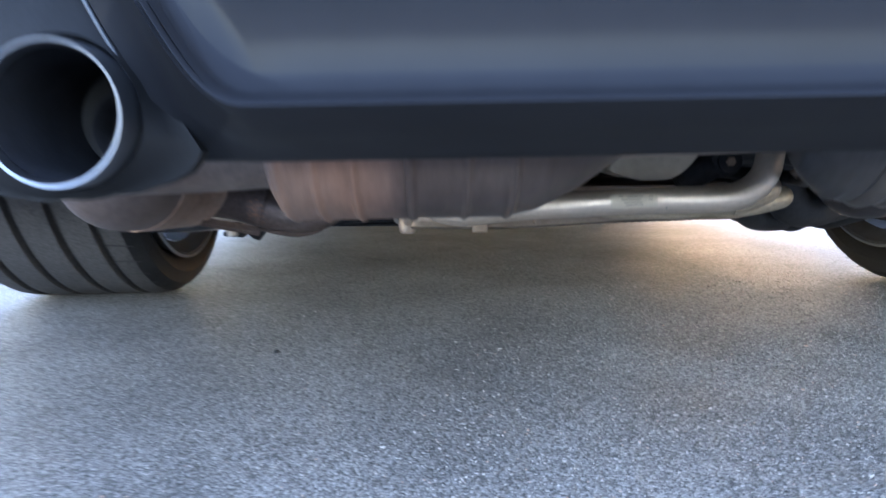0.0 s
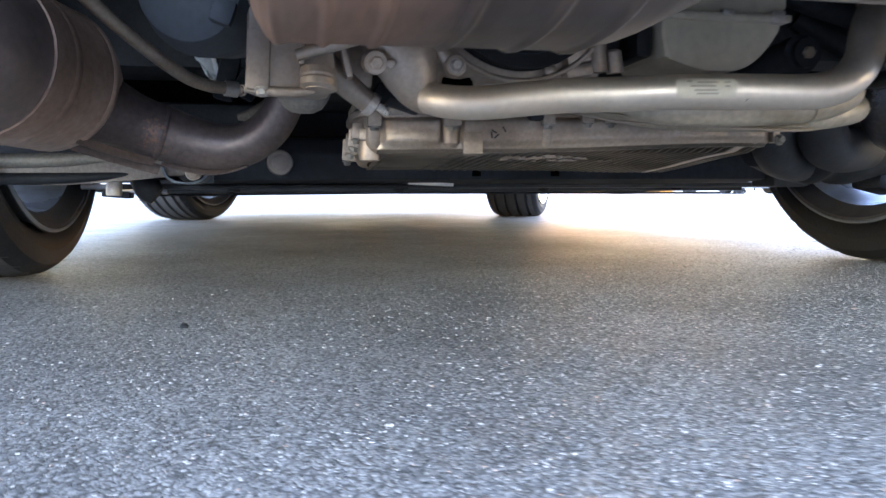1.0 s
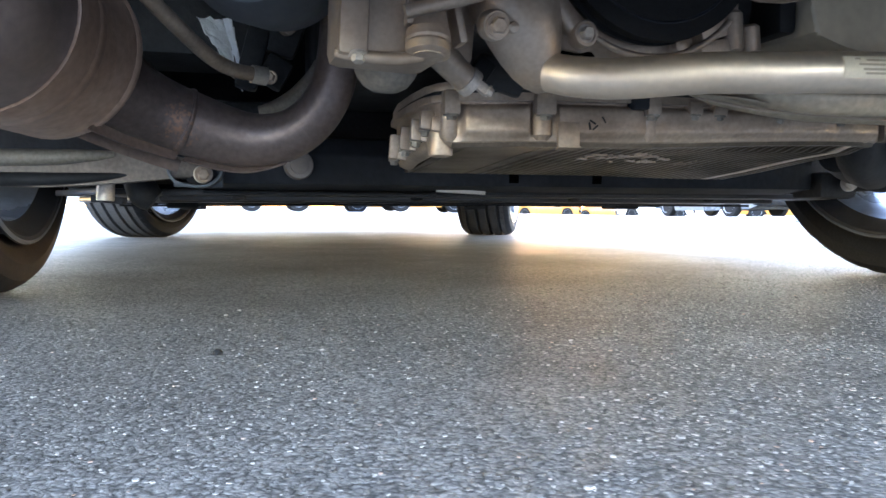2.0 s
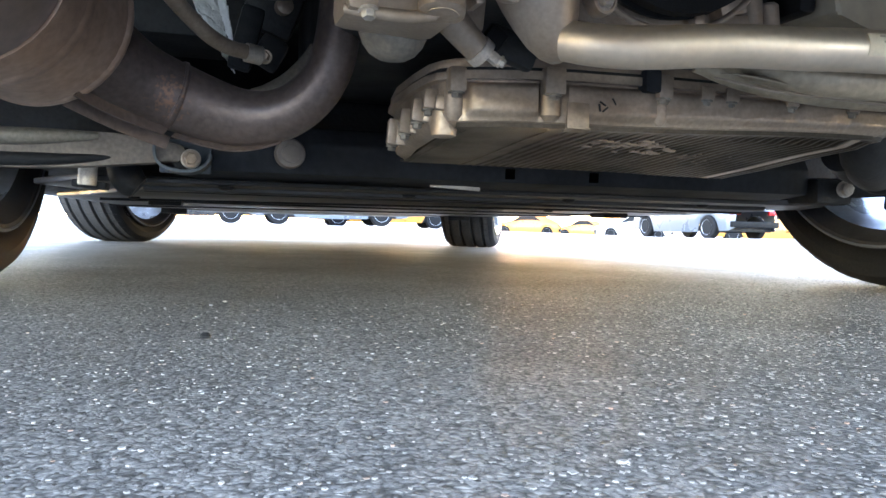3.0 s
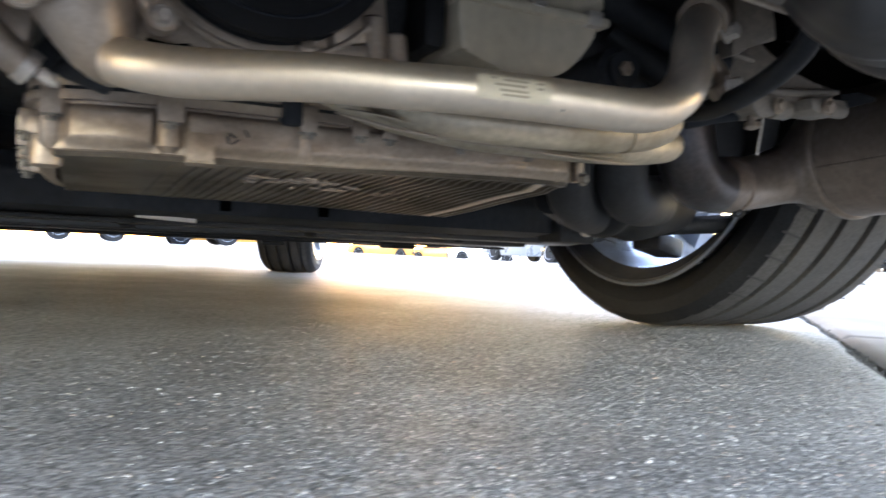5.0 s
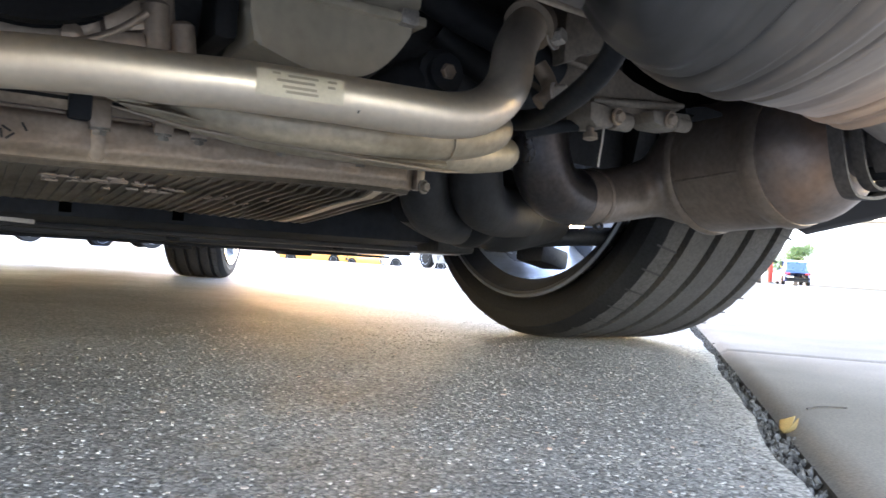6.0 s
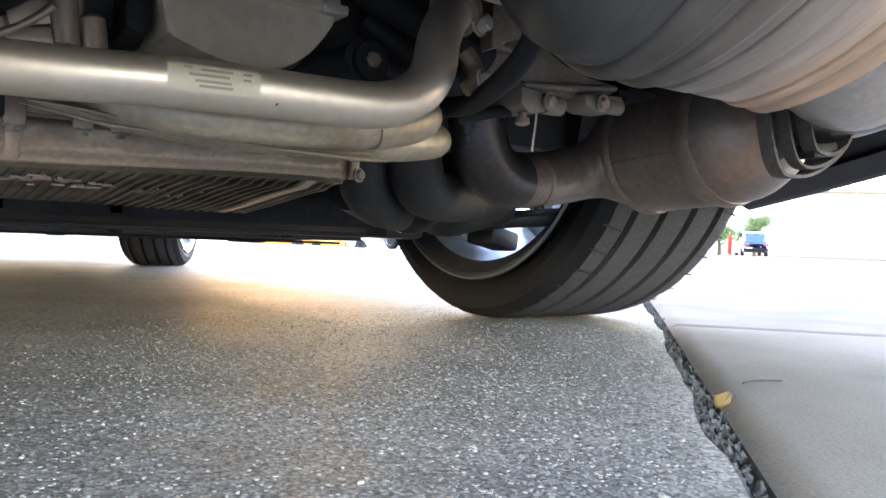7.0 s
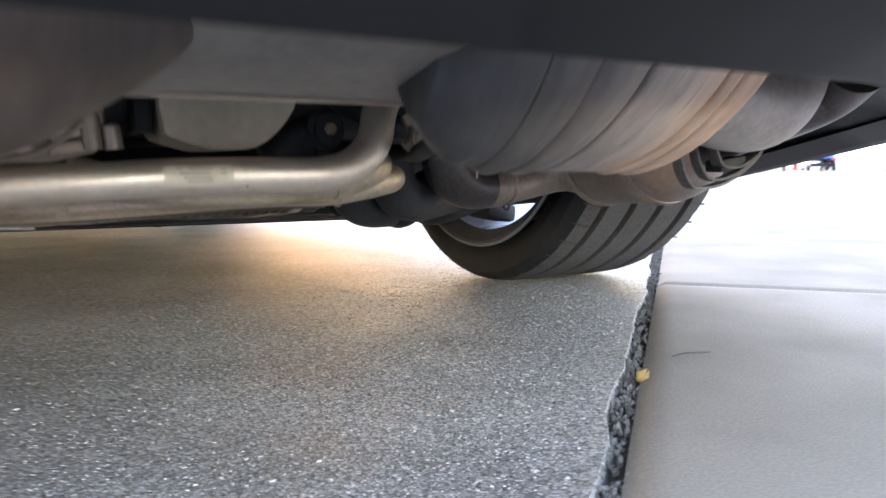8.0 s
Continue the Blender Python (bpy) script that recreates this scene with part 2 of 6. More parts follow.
M_TRAY = material("undertray", (0.016, 0.0155, 0.0155), 0.36, 0, 4, 0.3, 0.35, tint=(0.032, 0.030, 0.028), spec=0.5, fine=60, bump_size=0.0012)
M_ARM = material("grimy_aluminium", (0.2907, 0.2628, 0.221), 0.58, 0.25, 10, 0.2, 0.35, tint=(0.171, 0.1512, 0.1256), fine=300, bump_size=0.0008)
M_ALU = material("cast_aluminium", (0.395, 0.318, 0.252), 0.45, 0.5, 9, 0.1, 0.22, tint=(0.264, 0.207, 0.159), fine=330, bump_size=0.0008)
M_ALU2 = material("dirty_aluminium", (0.418, 0.334, 0.262), 0.42, 0.5, 9, 0.13, 0.25, tint=(0.246, 0.188, 0.142), fine=300, bump_size=0.0008)
# darker copy of the pan's aluminium: shade under the pan put into the colour
M_PANFLOOR = material("shaded_aluminium", (0.178, 0.143, 0.1118), 0.40, 0.5, 12, 0.2, 0.25, tint=(0.09, 0.075, 0.0568), fine=300, bump_size=0.0008)
M_STEEL = material("brushed_steel", (0.70, 0.60, 0.495), 0.46, 0.82, 7, 0.06, 0.06, tint=(0.63, 0.535, 0.43), fine=200, bump_size=0.0003)
M_PIPE2 = material("dull_steel", (0.4725, 0.399, 0.301), 0.5, 0.6, 14, 0.15, 0.15, tint=(0.3237, 0.273, 0.1987))
M_RUST = rust_material()
M_CAT = material("heat_tinted_steel", (0.31, 0.250, 0.208), 0.40, 0.55, 6, 0.16, 0.22, tint=(0.17, 0.124, 0.100), fine=160, mix_at=(0.42, 0.66), bump_size=0.0006)
M_CHROME = material("satin_chrome", (0.17, 0.18, 0.2), 0.42, 1.0, 8, 0.05, 0.0)
M_BOX = material("grey_tank", (0.477, 0.4104, 0.3096), 0.55, 0, 8, 0.08, 0.15, tint=(0.387, 0.333, 0.2477))
M_RUBBER = material("hose_rubber", (0.016, 0.017, 0.019), 0.5, 0, 20, 0.2, 0.1, spec=0.2)
M_LABEL = material("paper_label", (0.56, 0.495, 0.385), 0.55, 0.1, 40, 0.06, 0.05)
M_WALLTAPE = material("pale_tape", (0.62, 0.60, 0.57), 0.6, 0, 40, 0.08, 0.05)
M_INK = plain("ink", (0.28, 0.238, 0.189), 0.6)
M_BLACK = plain("black_mark", (0.012, 0.012, 0.012), 0.7)
# near-black lining colour for the inside of the exhaust tip
M_TIPBLACK = material("tip_black", (0.012, 0.013, 0.016), 0.7, 0, 30, 0.3, 0.2, spec=0.2)
M_BOLT = material("zinc_bolt", (0.544, 0.496, 0.44), 0.5, 0.6, 40, 0.15, 0.1)
M_FOIL = material("aluminium_foil", (0.86, 0.88, 0.90), 0.5, 0.1, 60, 0.08, 0.7, fine=160, bump_size=0.003)
M_BRACKET = material("pale_casting", (0.25, 0.215, 0.178), 0.55, 0.25, 12, 0.16, 0.35, tint=(0.195, 0.160, 0.128), fine=300, bump_size=0.0008)
# black without gloss: the shade inside holes and gaps, given as a colour
M_VOID = plain("hole_shade", (0.002, 0.002, 0.002), 1.0)
M_VOID.node_tree.nodes["Principled BSDF"].inputs["Specular IOR Level"].default_value = 0.0
M_HOUSING = material("blue_grey_plastic", (0.0544, 0.0612, 0.0714), 0.5, 0, 10, 0.15, 0.1)
M_XM = material("grey_black_steel", (0.019, 0.022, 0.028), 0.6, 0.0, 8, 0.2, 0.3, tint=(0.013, 0.015, 0.019), spec=0.25)
M_BAND = material("brown_band", (0.105, 0.094, 0.090), 0.7, 0.1, 20, 0.25, 0.3, spec=0.3)
M_TAILPIPE = material("pale_pipe_steel", (0.36, 0.325, 0.30), 0.45, 0.45, 8, 0.12, 0.15, tint=(0.30, 0.25, 0.22), fine=160, bump_size=0.0005)
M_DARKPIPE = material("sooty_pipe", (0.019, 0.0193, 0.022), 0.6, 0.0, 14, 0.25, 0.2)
M_CATL = material("brown_stained_steel", (0.55, 0.41, 0.335), 0.42, 0.5, 7, 0.16, 0.3, tint=(0.31, 0.205, 0.152), fine=160, mix_at=(0.40, 0.66), bump_size=0.0008)
M_CATEND = material("heat_blued_steel", (0.27, 0.225, 0.21), 0.40, 0.6, 11, 0.12, 0.2, tint=(0.44, 0.27, 0.185), mix_at=(0.48, 0.72))
# left dome's steel, darkened in colour for the shade behind the bumper
M_ENDL = material("shaded_brown_steel", (0.19, 0.145, 0.126), 0.40, 0.6, 9, 0.12, 0.2, tint=(0.25, 0.205, 0.20), mix_at=(0.5, 0.72))
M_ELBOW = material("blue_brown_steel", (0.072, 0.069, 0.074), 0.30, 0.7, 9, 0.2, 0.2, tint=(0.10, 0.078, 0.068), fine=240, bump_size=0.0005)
M_FRAME = material("dusty_black_steel", (0.0195, 0.0215, 0.0254), 0.62, 0.0, 8, 0.25, 0.3, tint=(0.0143, 0.0156, 0.0182), spec=0.25)
M_GLASS = plain("car_glass", (0.02, 0.025, 0.03), 0.05)


# ---- mesh helpers ----
def sharp(bm, angle=38):
    lim = radians(angle)
    for f in bm.faces:
        f.smooth = True
    for e in bm.edges:
        if len(e.link_faces) == 2 and e.calc_face_angle(0) > lim:
            e.smooth = False


def part(name, bm, mat, parent, label="", angle=38):
    """Links a bmesh as one mesh object under parent."""
    bmesh.ops.recalc_face_normals(bm, faces=bm.faces)
    sharp(bm, angle)
    me = bpy.data.meshes.new(name)
    bm.to_mesh(me)
    bm.free()
    me.materials.append(mat)
    ob = new(name, me)
    if parent:
        ob.parent = parent
    if label:
        ob["label"] = label
    return ob


def thing(name, label, category, at=(0, 0, 0), group=""):
    ob = new(name)
    ob.location = at
    return tagged(ob, label, category, group)


def spline(pts, n=8):
    """Catmull-Rom through points of any dimension."""
    p = [np.array(q, float) for q in pts]
    p = [2 * p[0] - p[1]] + p + [2 * p[-1] - p[-2]]
    out = []
    for i in range(1, len(p) - 2):
        for k in range(n):
            t = k / n
            a, b, c, d = p[i - 1], p[i], p[i + 1], p[i + 2]
            out.append(0.5 * (2 * b + (c - a) * t + (2 * a - 5 * b + 4 * c - d) * t * t + (3 * b - a - 3 * c + d) * t ** 3))
    out.append(p[-2])
    return out


def ring_mesh(bm, rings, cap=True, closed=True):
    prev = None
    first = last = None
    for ring in rings:
        vs = [bm.verts.new(q) for q in ring]
        if prev:
            n = len(vs)
            for i in range(n if closed else n - 1):
                bm.faces.new((prev[i], prev[(i + 1) % n], vs[(i + 1) % n], vs[i]))
        first = first or vs
        prev = last = vs
    if cap and closed:
        bm.faces.new(first[::-1])
        bm.faces.new(last)
    return bm


def tube(pts, r, seg=18, n=8, bm=None, cap=True, flat=1.0, straight=False):
    """A pipe along points (x, y, z) or (x, y, z, radius)."""
    bm = bm or bmesh.new()
    pts = [tuple(q) if len(q) == 4 else (*q, r) for q in pts]
    sp = [np.array(q, float) for q in pts] if straight else spline(pts, n)
    c = [Vector(q[:3]) for q in sp]
    up = None
    rings = []
    for i, q in enumerate(c):
        d = (c[min(i + 1, len(c) - 1)] - c[max(i - 1, 0)]).normalized()
        if up is None:
            up = Vector((0, 0, 1)) if abs(d.z) < 0.9 else Vector((0, 1, 0))
        up = (up - d * up.dot(d)).normalized()
        side = d.cross(up)
        rings.append([q + (side * math.cos(a) + up * math.sin(a) * flat) * sp[i][3] for a in [2 * math.pi * k / seg for k in range(seg)]])
    return ring_mesh(bm, rings, cap)


def lathe(profile, at=(0, 0, 0), axis=(0, 0, 1), seg=32, bm=None, cap=True, stretch=(1, 1)):
    """Turns (height, radius) pairs round an axis."""
    bm = bm or bmesh.new()
    rot = Vector((0, 0, 1)).rotation_difference(Vector(axis)).to_matrix()
    at = Vector(at)
    rings = [[at + rot @ Vector((r * math.cos(a) * stretch[0], r * math.sin(a) * stretch[1], h)) for a in [2 * math.pi * k / seg for k in range(seg)]] for h, r in profile]
    return ring_mesh(bm, rings, cap)


def box(at, size, bevel=0.003, rot=(0, 0, 0), bm=None, taper=1.0):
    """A bevelled block; taper narrows its lower face."""
    bm = bm or bmesh.new()
    m = pose(*at, *rot)
    old = set(bm.verts)
    got = bmesh.ops.create_cube(bm, size=1.0)
    vs = got["verts"]
    for v in vs:
        k = taper if v.co.z < 0 else 1.0
        v.co = Vector((v.co.x * size[0] * k, v.co.y * size[1] * k, v.co.z * size[2]))
    if bevel:
        es = list({e for v in vs for e in v.link_edges})
        bmesh.ops.bevel(bm, geom=es, offset=bevel, segments=2, profile=0.6, affect="EDGES")
    for v in bm.verts:
        if v not in old:
            v.co = m @ v.co
    return bm


def prism(outline, lo, hi, axis="z", bevel=0.0, bm=None):
    """Extrudes an outline of (a, b) pairs along an axis from lo to hi."""
    bm = bm or bmesh.new()
    put = {"z": lambda a, b, h: (a, b, h), "y": lambda a, b, h: (a, h, b), "x": lambda a, b, h: (h, a, b)}[axis]
    old = set(bm.verts)
    lowv = [bm.verts.new(put(a, b, lo)) for a, b in outline]
    topv = [bm.verts.new(put(a, b, hi)) for a, b in outline]
    n = len(outline)
    fs = [bm.faces.new(lowv[::-1]), bm.faces.new(topv)]
    for i in range(n):
        fs.append(bm.faces.new((lowv[i], lowv[(i + 1) % n], topv[(i + 1) % n], topv[i])))
    if bevel:
        es = list({e for f in fs for e in f.edges})
        bmesh.ops.bevel(bm, geom=es, offset=bevel, segments=2, profile=0.6, affect="EDGES")
    return bm


def sheet(fn, us, vs, bm=None, thick=0.0):
    """A surface from a function of two lists of values; thick gives it a back."""
    bm = bm or bmesh.new()
    g = [[bm.verts.new(fn(u, v)) for v in vs] for u in us]
    for i in range(len(us) - 1):
        for j in range(len(vs) - 1):
            bm.faces.new((g[i][j], g[i + 1][j], g[i + 1][j + 1], g[i][j + 1]))
    if thick:
        bmesh.ops.recalc_face_normals(bm, faces=bm.faces)
        bmesh.ops.solidify(bm, geom=list(bm.faces), thickness=thick)
    return bm


def lin(a, b, n):
    return [a + (b - a) * i / (n - 1) for i in range(n)]


def smooth(a, b, x):
    t = min(1, max(0, (x - a) / (b - a)))
    return t * t * (3 - 2 * t)


def hexbolt(at, axis, r=0.008, h=0.006, bm=None):
    bm = lathe([(0, r * 1.35), (0.0015, r * 1.35)], at, axis, 20, bm)
    return lathe([(0.0015, r), (h, r), (h + 0.001, r * 0.8)], at, axis, 6, bm)


# ---- ground ----
EDGE_A, EDGE_B = Vector((0.24, -0.815)), Vector((1.276, 0.142))
EDGE_DIR = (EDGE_B - EDGE_A).normalized()
EDGE_OUT = Vector((EDGE_DIR.y, -EDGE_DIR.x))


def off_edge(x, y):
    """Metres to the concrete side of the asphalt's edge."""
    return (Vector((x, y)) - EDGE_A).dot(EDGE_OUT)


def level(x, y):
    """Height of the paving: flat behind the car, falling a little ahead and towards the far side of the apron."""
    z = -0.016 * smooth(0.1, 2.3, y)
    d = off_edge(x, y)
    z -= (0.012 * min(80, max(0, y - 20)) + 0.014 * min(60, max(0, x - 3))) * smooth(0, 6, -d)
    if d > 0:
        z -= 0.0118 * min(48, max(0.0, d - 0.6))
    return z


def stretch_axis(near_lo, near_hi, step, out=4000):
    xs = list(np.arange(near_lo, near_hi, step)) + [near_hi]
    k, up, down = step, [near_hi], [near_lo]
    while up[-1] < out:
        k *= 1.35
        up.append(up[-1] + k)
        down.append(down[-1] - k)
    return down[:0:-1] + xs + up[1:]


def build_ground():
    """One sheet, laid out along the edge of the concrete so that its lip runs straight."""
    us = stretch_axis(-2.5, 3.5, 0.05)
    ws = [w for w in stretch_axis(-2.0, -0.1, 0.05) if w < -0.1] + list(np.arange(-0.1, 0.06, 0.008)) + [w for w in stretch_axis(0.08, 2, 0.2) if w >= 0.08]

    def at(u, w):
        q = EDGE_A + EDGE_DIR * u + EDGE_OUT * w
        wob = noise.noise((u * 7, 0.3, 0)) * 0.010 + noise.noise((u * 40, 1.3, 0)) * 0.005
        near = smooth(-0.2, 0, w) * (1 - smooth(0, 0.2, w))
        q = q + EDGE_OUT * wob * near
        z = level(q.x, q.y) - 0.085 * smooth(-0.018, -0.003, w)
        if abs(u) < 4 and abs(w) < 3:
            z += noise.noise((q.x * 1.3, q.y * 1.3, 0)) * 0.0006
        return (q.x, q.y, z)
    ob = part("ground", sheet(at, us, ws), M_ASPHALT, None, angle=60)
    return tagged(ob, "worn grey asphalt with pale stone chips", "asphalt", kind="structure")


build_ground()


def slab(name, u0, u1, w0, w1, label):
    bm = bmesh.new()
    us, ws = lin(u0, u1, 30), [w0, w0 + 0.004, w0 + 0.012] + lin(w0 + 0.03, w1, 14)

    def at(u, w):
        q = EDGE_A + EDGE_DIR * u + EDGE_OUT * (w + (noise.noise((u * 6, 4, 0)) * 0.003 + noise.noise((u * 35, 9, 0)) * 0.002 if w < w0 + 0.02 and w0 < 0.1 else 0))
        rim = min(w - w0, u - u0, u1 - u)
        return (q.x, q.y, level(q.x, q.y) - 0.006 * (1 - smooth(0, 0.012, rim)) + 0.002)
    us = [u0, u0 + 0.004, u0 + 0.012] + lin(u0 + 0.03, u1 - 0.03, 26) + [u1 - 0.012, u1 - 0.004, u1]
    sheet(at, us, ws, bm)
    edges = [e for e in bm.edges if e.is_boundary]
    got = bmesh.ops.extrude_edge_only(bm, edges=edges)
    for v in [g for g in got["geom"] if isinstance(g, bmesh.types.BMVert)]:
        v.co.z -= 0.06
    ob = part(name, bm, M_CONCRETE, None, angle=50)
    return tagged(ob, label, "concrete slab", kind="structure")


JOINT_U = (Vector((0.899, -0.232)) - EDGE_A).dot(EDGE_DIR)
slab("pavement_1", JOINT_U - 16.0, JOINT_U - 0.003, 0.0, 3.6, "pale sand-grey concrete slab with a rough edge")
slab("pavement_2", JOINT_U + 0.003, JOINT_U + 22.0, 0.0, 3.6, "pale concrete slab beyond a thin joint")
slab("pavement_3", JOINT_U - 30, JOINT_U + 40, 3.606, 60.0, "sunlit concrete apron running to the buildings")


def build_joint():
    """Dark dirt and grit packed in the gap between asphalt and concrete."""
    bm = bmesh.new()
    rnd = random.Random(4)
    sheet(lambda u, w: (*(EDGE_A + EDGE_DIR * u + EDGE_OUT * w), level(*(EDGE_A + EDGE_DIR * u)) - 0.013 + 0.005 * noise.noise((u * 40, w * 40, 2))), lin(-1.5, 4, 400), lin(-0.035, 0.004, 6), bm)
    for i in range(1500):
        u, w, r = rnd.uniform(-0.4, 1.9), rnd.gauss(-0.014, 0.007), rnd.uniform(0.0010, 0.0036)
        q = EDGE_A + EDGE_DIR * u + EDGE_OUT * w
        got = bmesh.ops.create_icosphere(bm, subdivisions=1, radius=r)
        for v in got["verts"]:
            v.co = Vector((q.x, q.y, level(q.x, q.y) - 0.009 + rnd.uniform(0, 0.006))) + v.co * rnd.uniform(0.6, 1.3)
    ob = part("joint_dirt", bm, M_JOINT, None)
    return tagged(ob, "dark grit and crumbs packed in the pavement joint", "dirt", kind="stuff")


build_joint()


def build_chips():
    """Loose proud stone chips in the nearest asphalt."""
    rnd = random.Random(7)
    verts, faces = [], []
    for i in range(185000):
        x, y = rnd.uniform(-0.9, 0.75), rnd.uniform(-1.3, 0.35)
        right = smooth(-0.1, 0.15, x)
        if off_edge(x, y) > -0.03 or rnd.random() < smooth(-0.95 + 0.35 * right, -0.05 + 0.3 * right, y) or noise.noise((x * 6, y * 6, 3)) < rnd.uniform(-0.9, 0.1) or rnd.random() < 0.6 * (1 - smooth(-0.3, 0.12, x)):
            continue
        r = rnd.uniform(0.0006, 0.0017) * (1.7 if rnd.random() < 0.04 else 1)
        a0, k = rnd.uniform(0, 6.28), rnd.choice((4, 5, 5, 6))
        z = level(x, y) + noise.noise((x * 1.3, y * 1.3, 0)) * 0.0006
        base = len(verts)
        rr = [r * rnd.uniform(0.6, 1.35) for _ in range(k)]
        tilt = rnd.uniform(0.12, 0.42)
        for j in range(k):
            a = a0 + 6.283 * j / k
            verts.append((x + rr[j] * math.cos(a), y + rr[j] * math.sin(a), z - 0.001))
        for j in range(k):
            a = a0 + 6.283 * j / k
            verts.append((x + rr[j] * 0.7 * math.cos(a), y + rr[j] * 0.7 * math.sin(a), z + r * tilt * rnd.uniform(0.7, 1.3)))
        for j in range(k):
            faces.append((base + j, base + (j + 1) % k, base + k + (j + 1) % k, base + k + j))
        faces.append(tuple(base + k + j for j in range(k)))
    me = bpy.data.meshes.new("stone_chips")
    me.from_pydata(verts, [], faces)
    me.materials.append(M_CHIPS)
    return tagged(new("stone_chips", me), "pale and dark stone chips set in the asphalt", "stone chips", kind="stuff")


build_chips()


# unseen wall behind the camera, added to hold back the low southern sky
tagged(part("sky_block_wall", box((-14.0, -60.0, 2.7), (190.0, 0.5, 6.6), 0.02), material("pale_render", (0.34, 0.32, 0.29), 0.85, 0, 0.8, 0.1, 0.2, fine=30), None), "unseen plain wall added to block low sky light", "wall", kind="structure")


# ---- the sports car ----
car = thing("sports_car", "dark grey sports car parked on asphalt, seen from below its tail", "car")


# body shell: (y, half width, sill height, shoulder height, roof height, roof half width)
def body_section(y):
    rows = [(-1.0, 0.70, 0.30, 0.62, 0.66, 0.55), (-0.86, 0.84, 0.27, 0.70, 0.78, 0.62), (-0.5, 0.91, 0.24, 0.78, 0.94, 0.64), (0.0, 0.925, 0.22, 0.82, 1.12, 0.60), (0.6, 0.90, 0.19, 0.82, 1.27, 0.58),
            (1.2, 0.88, 0.17, 0.82, 1.28, 0.56), (1.75, 0.88, 0.17, 0.80, 1.05, 0.52), (2.3, 0.90, 0.19, 0.74, 0.78, 0.56), (2.8, 0.87, 0.20, 0.62, 0.66, 0.52), (3.1, 0.74, 0.22, 0.50, 0.54, 0.42), (3.2, 0.55, 0.25, 0.42, 0.46, 0.3)]
    ys = [r[0] for r in rows]
    return [float(np.interp(y, ys, [r[k] for r in rows])) for k in range(1, 6)]


def arch(y):
    """How high a wheel arch cuts into the side at y."""
    z = 0.0
    for cy, r in ((0.0, 0.385), (2.3, 0.36)):
        d = abs(y - cy)
        if d < r:
            z = max(z, 0.325 + math.sqrt(r * r - d * d) - 0.02)
    return z


def build_body():
    bm = bmesh.new()
    ys = sorted(set(list(np.arange(-1.0, 3.21, 0.07)) + [-0.385, -0.37, 0.37, 0.385, 1.94, 1.96, 2.64, 2.66, 3.2]))

    def at(y, k):
        w, sill, sh, roof, rw = body_section(y)
        s = max(sill, arch(y)) if arch(y) else sill
        side = [(w * 0.985, s), (w, s + (sh - s) * 0.35), (w * 0.995, s + (sh - s) * 0.7), (w * 0.95, sh), ((w + rw) * 0.5, sh + (roof - sh) * 0.5), (rw, roof - 0.04 * min(1, (roof - sh) * 5)), (rw * 0.6, roof), (0, roof + 0.012)]
        return side[k]
    us = list(range(15))

    def fn(y, k):
        if k <= 7:
            x, z = at(y, k)
            return (-x, y, z)
        x, z = at(y, 14 - k)
        return (x, y, z)
    sheet(fn, ys, us, bm)
    return part("body", bm, M_PAINT, car, "dark grey metallic painted body shell", 50)


body = build_body()


def glass_patch(name, pts):
    bm = bmesh.new()
    vs = [bm.verts.new(p) for p in pts]
    bm.faces.new(vs)
    bmesh.ops.solidify(bm, geom=list(bm.faces), thickness=0.006)
    return part(name, bm, M_GLASS, car, "dark tinted glass")


glass_patch("windscreen", [(-0.54, 1.80, 1.03), (0.54, 1.80, 1.03), (0.46, 1.28, 1.285), (-0.46, 1.28, 1.285)])
glass_patch("rear_window", [(-0.46, 0.42, 1.26), (0.46, 0.42, 1.26), (0.52, -0.2, 1.08), (-0.52, -0.2, 1.08)])


# rear bumper: lower lip, chamfer, ledge and upper face, curving forward at the corners
def lip(s):
    """Lower edge of the bumper; s runs from -1 to 1 round the tail."""
    a = abs(s)
    keys = [(0, (0.0, -0.918, 0.247)), (0.2, (0.26, -0.918, 0.247)), (0.4, (0.48, -0.900, 0.250)), (0.58, (0.66, -0.83, 0.248)), (0.72, (0.78, -0.73, 0.242)), (0.84, (0.855, -0.60, 0.228)), (0.93, (0.885, -0.47, 0.205)), (1.0, (0.90, -0.345, 0.182))]
    k = [q[0] for q in keys]
    p = [float(np.interp(a, k, [q[1][i] for q in keys])) for i in range(3)]
    return Vector((math.copysign(p[0], s) if s else 0.0, p[1], p[2]))


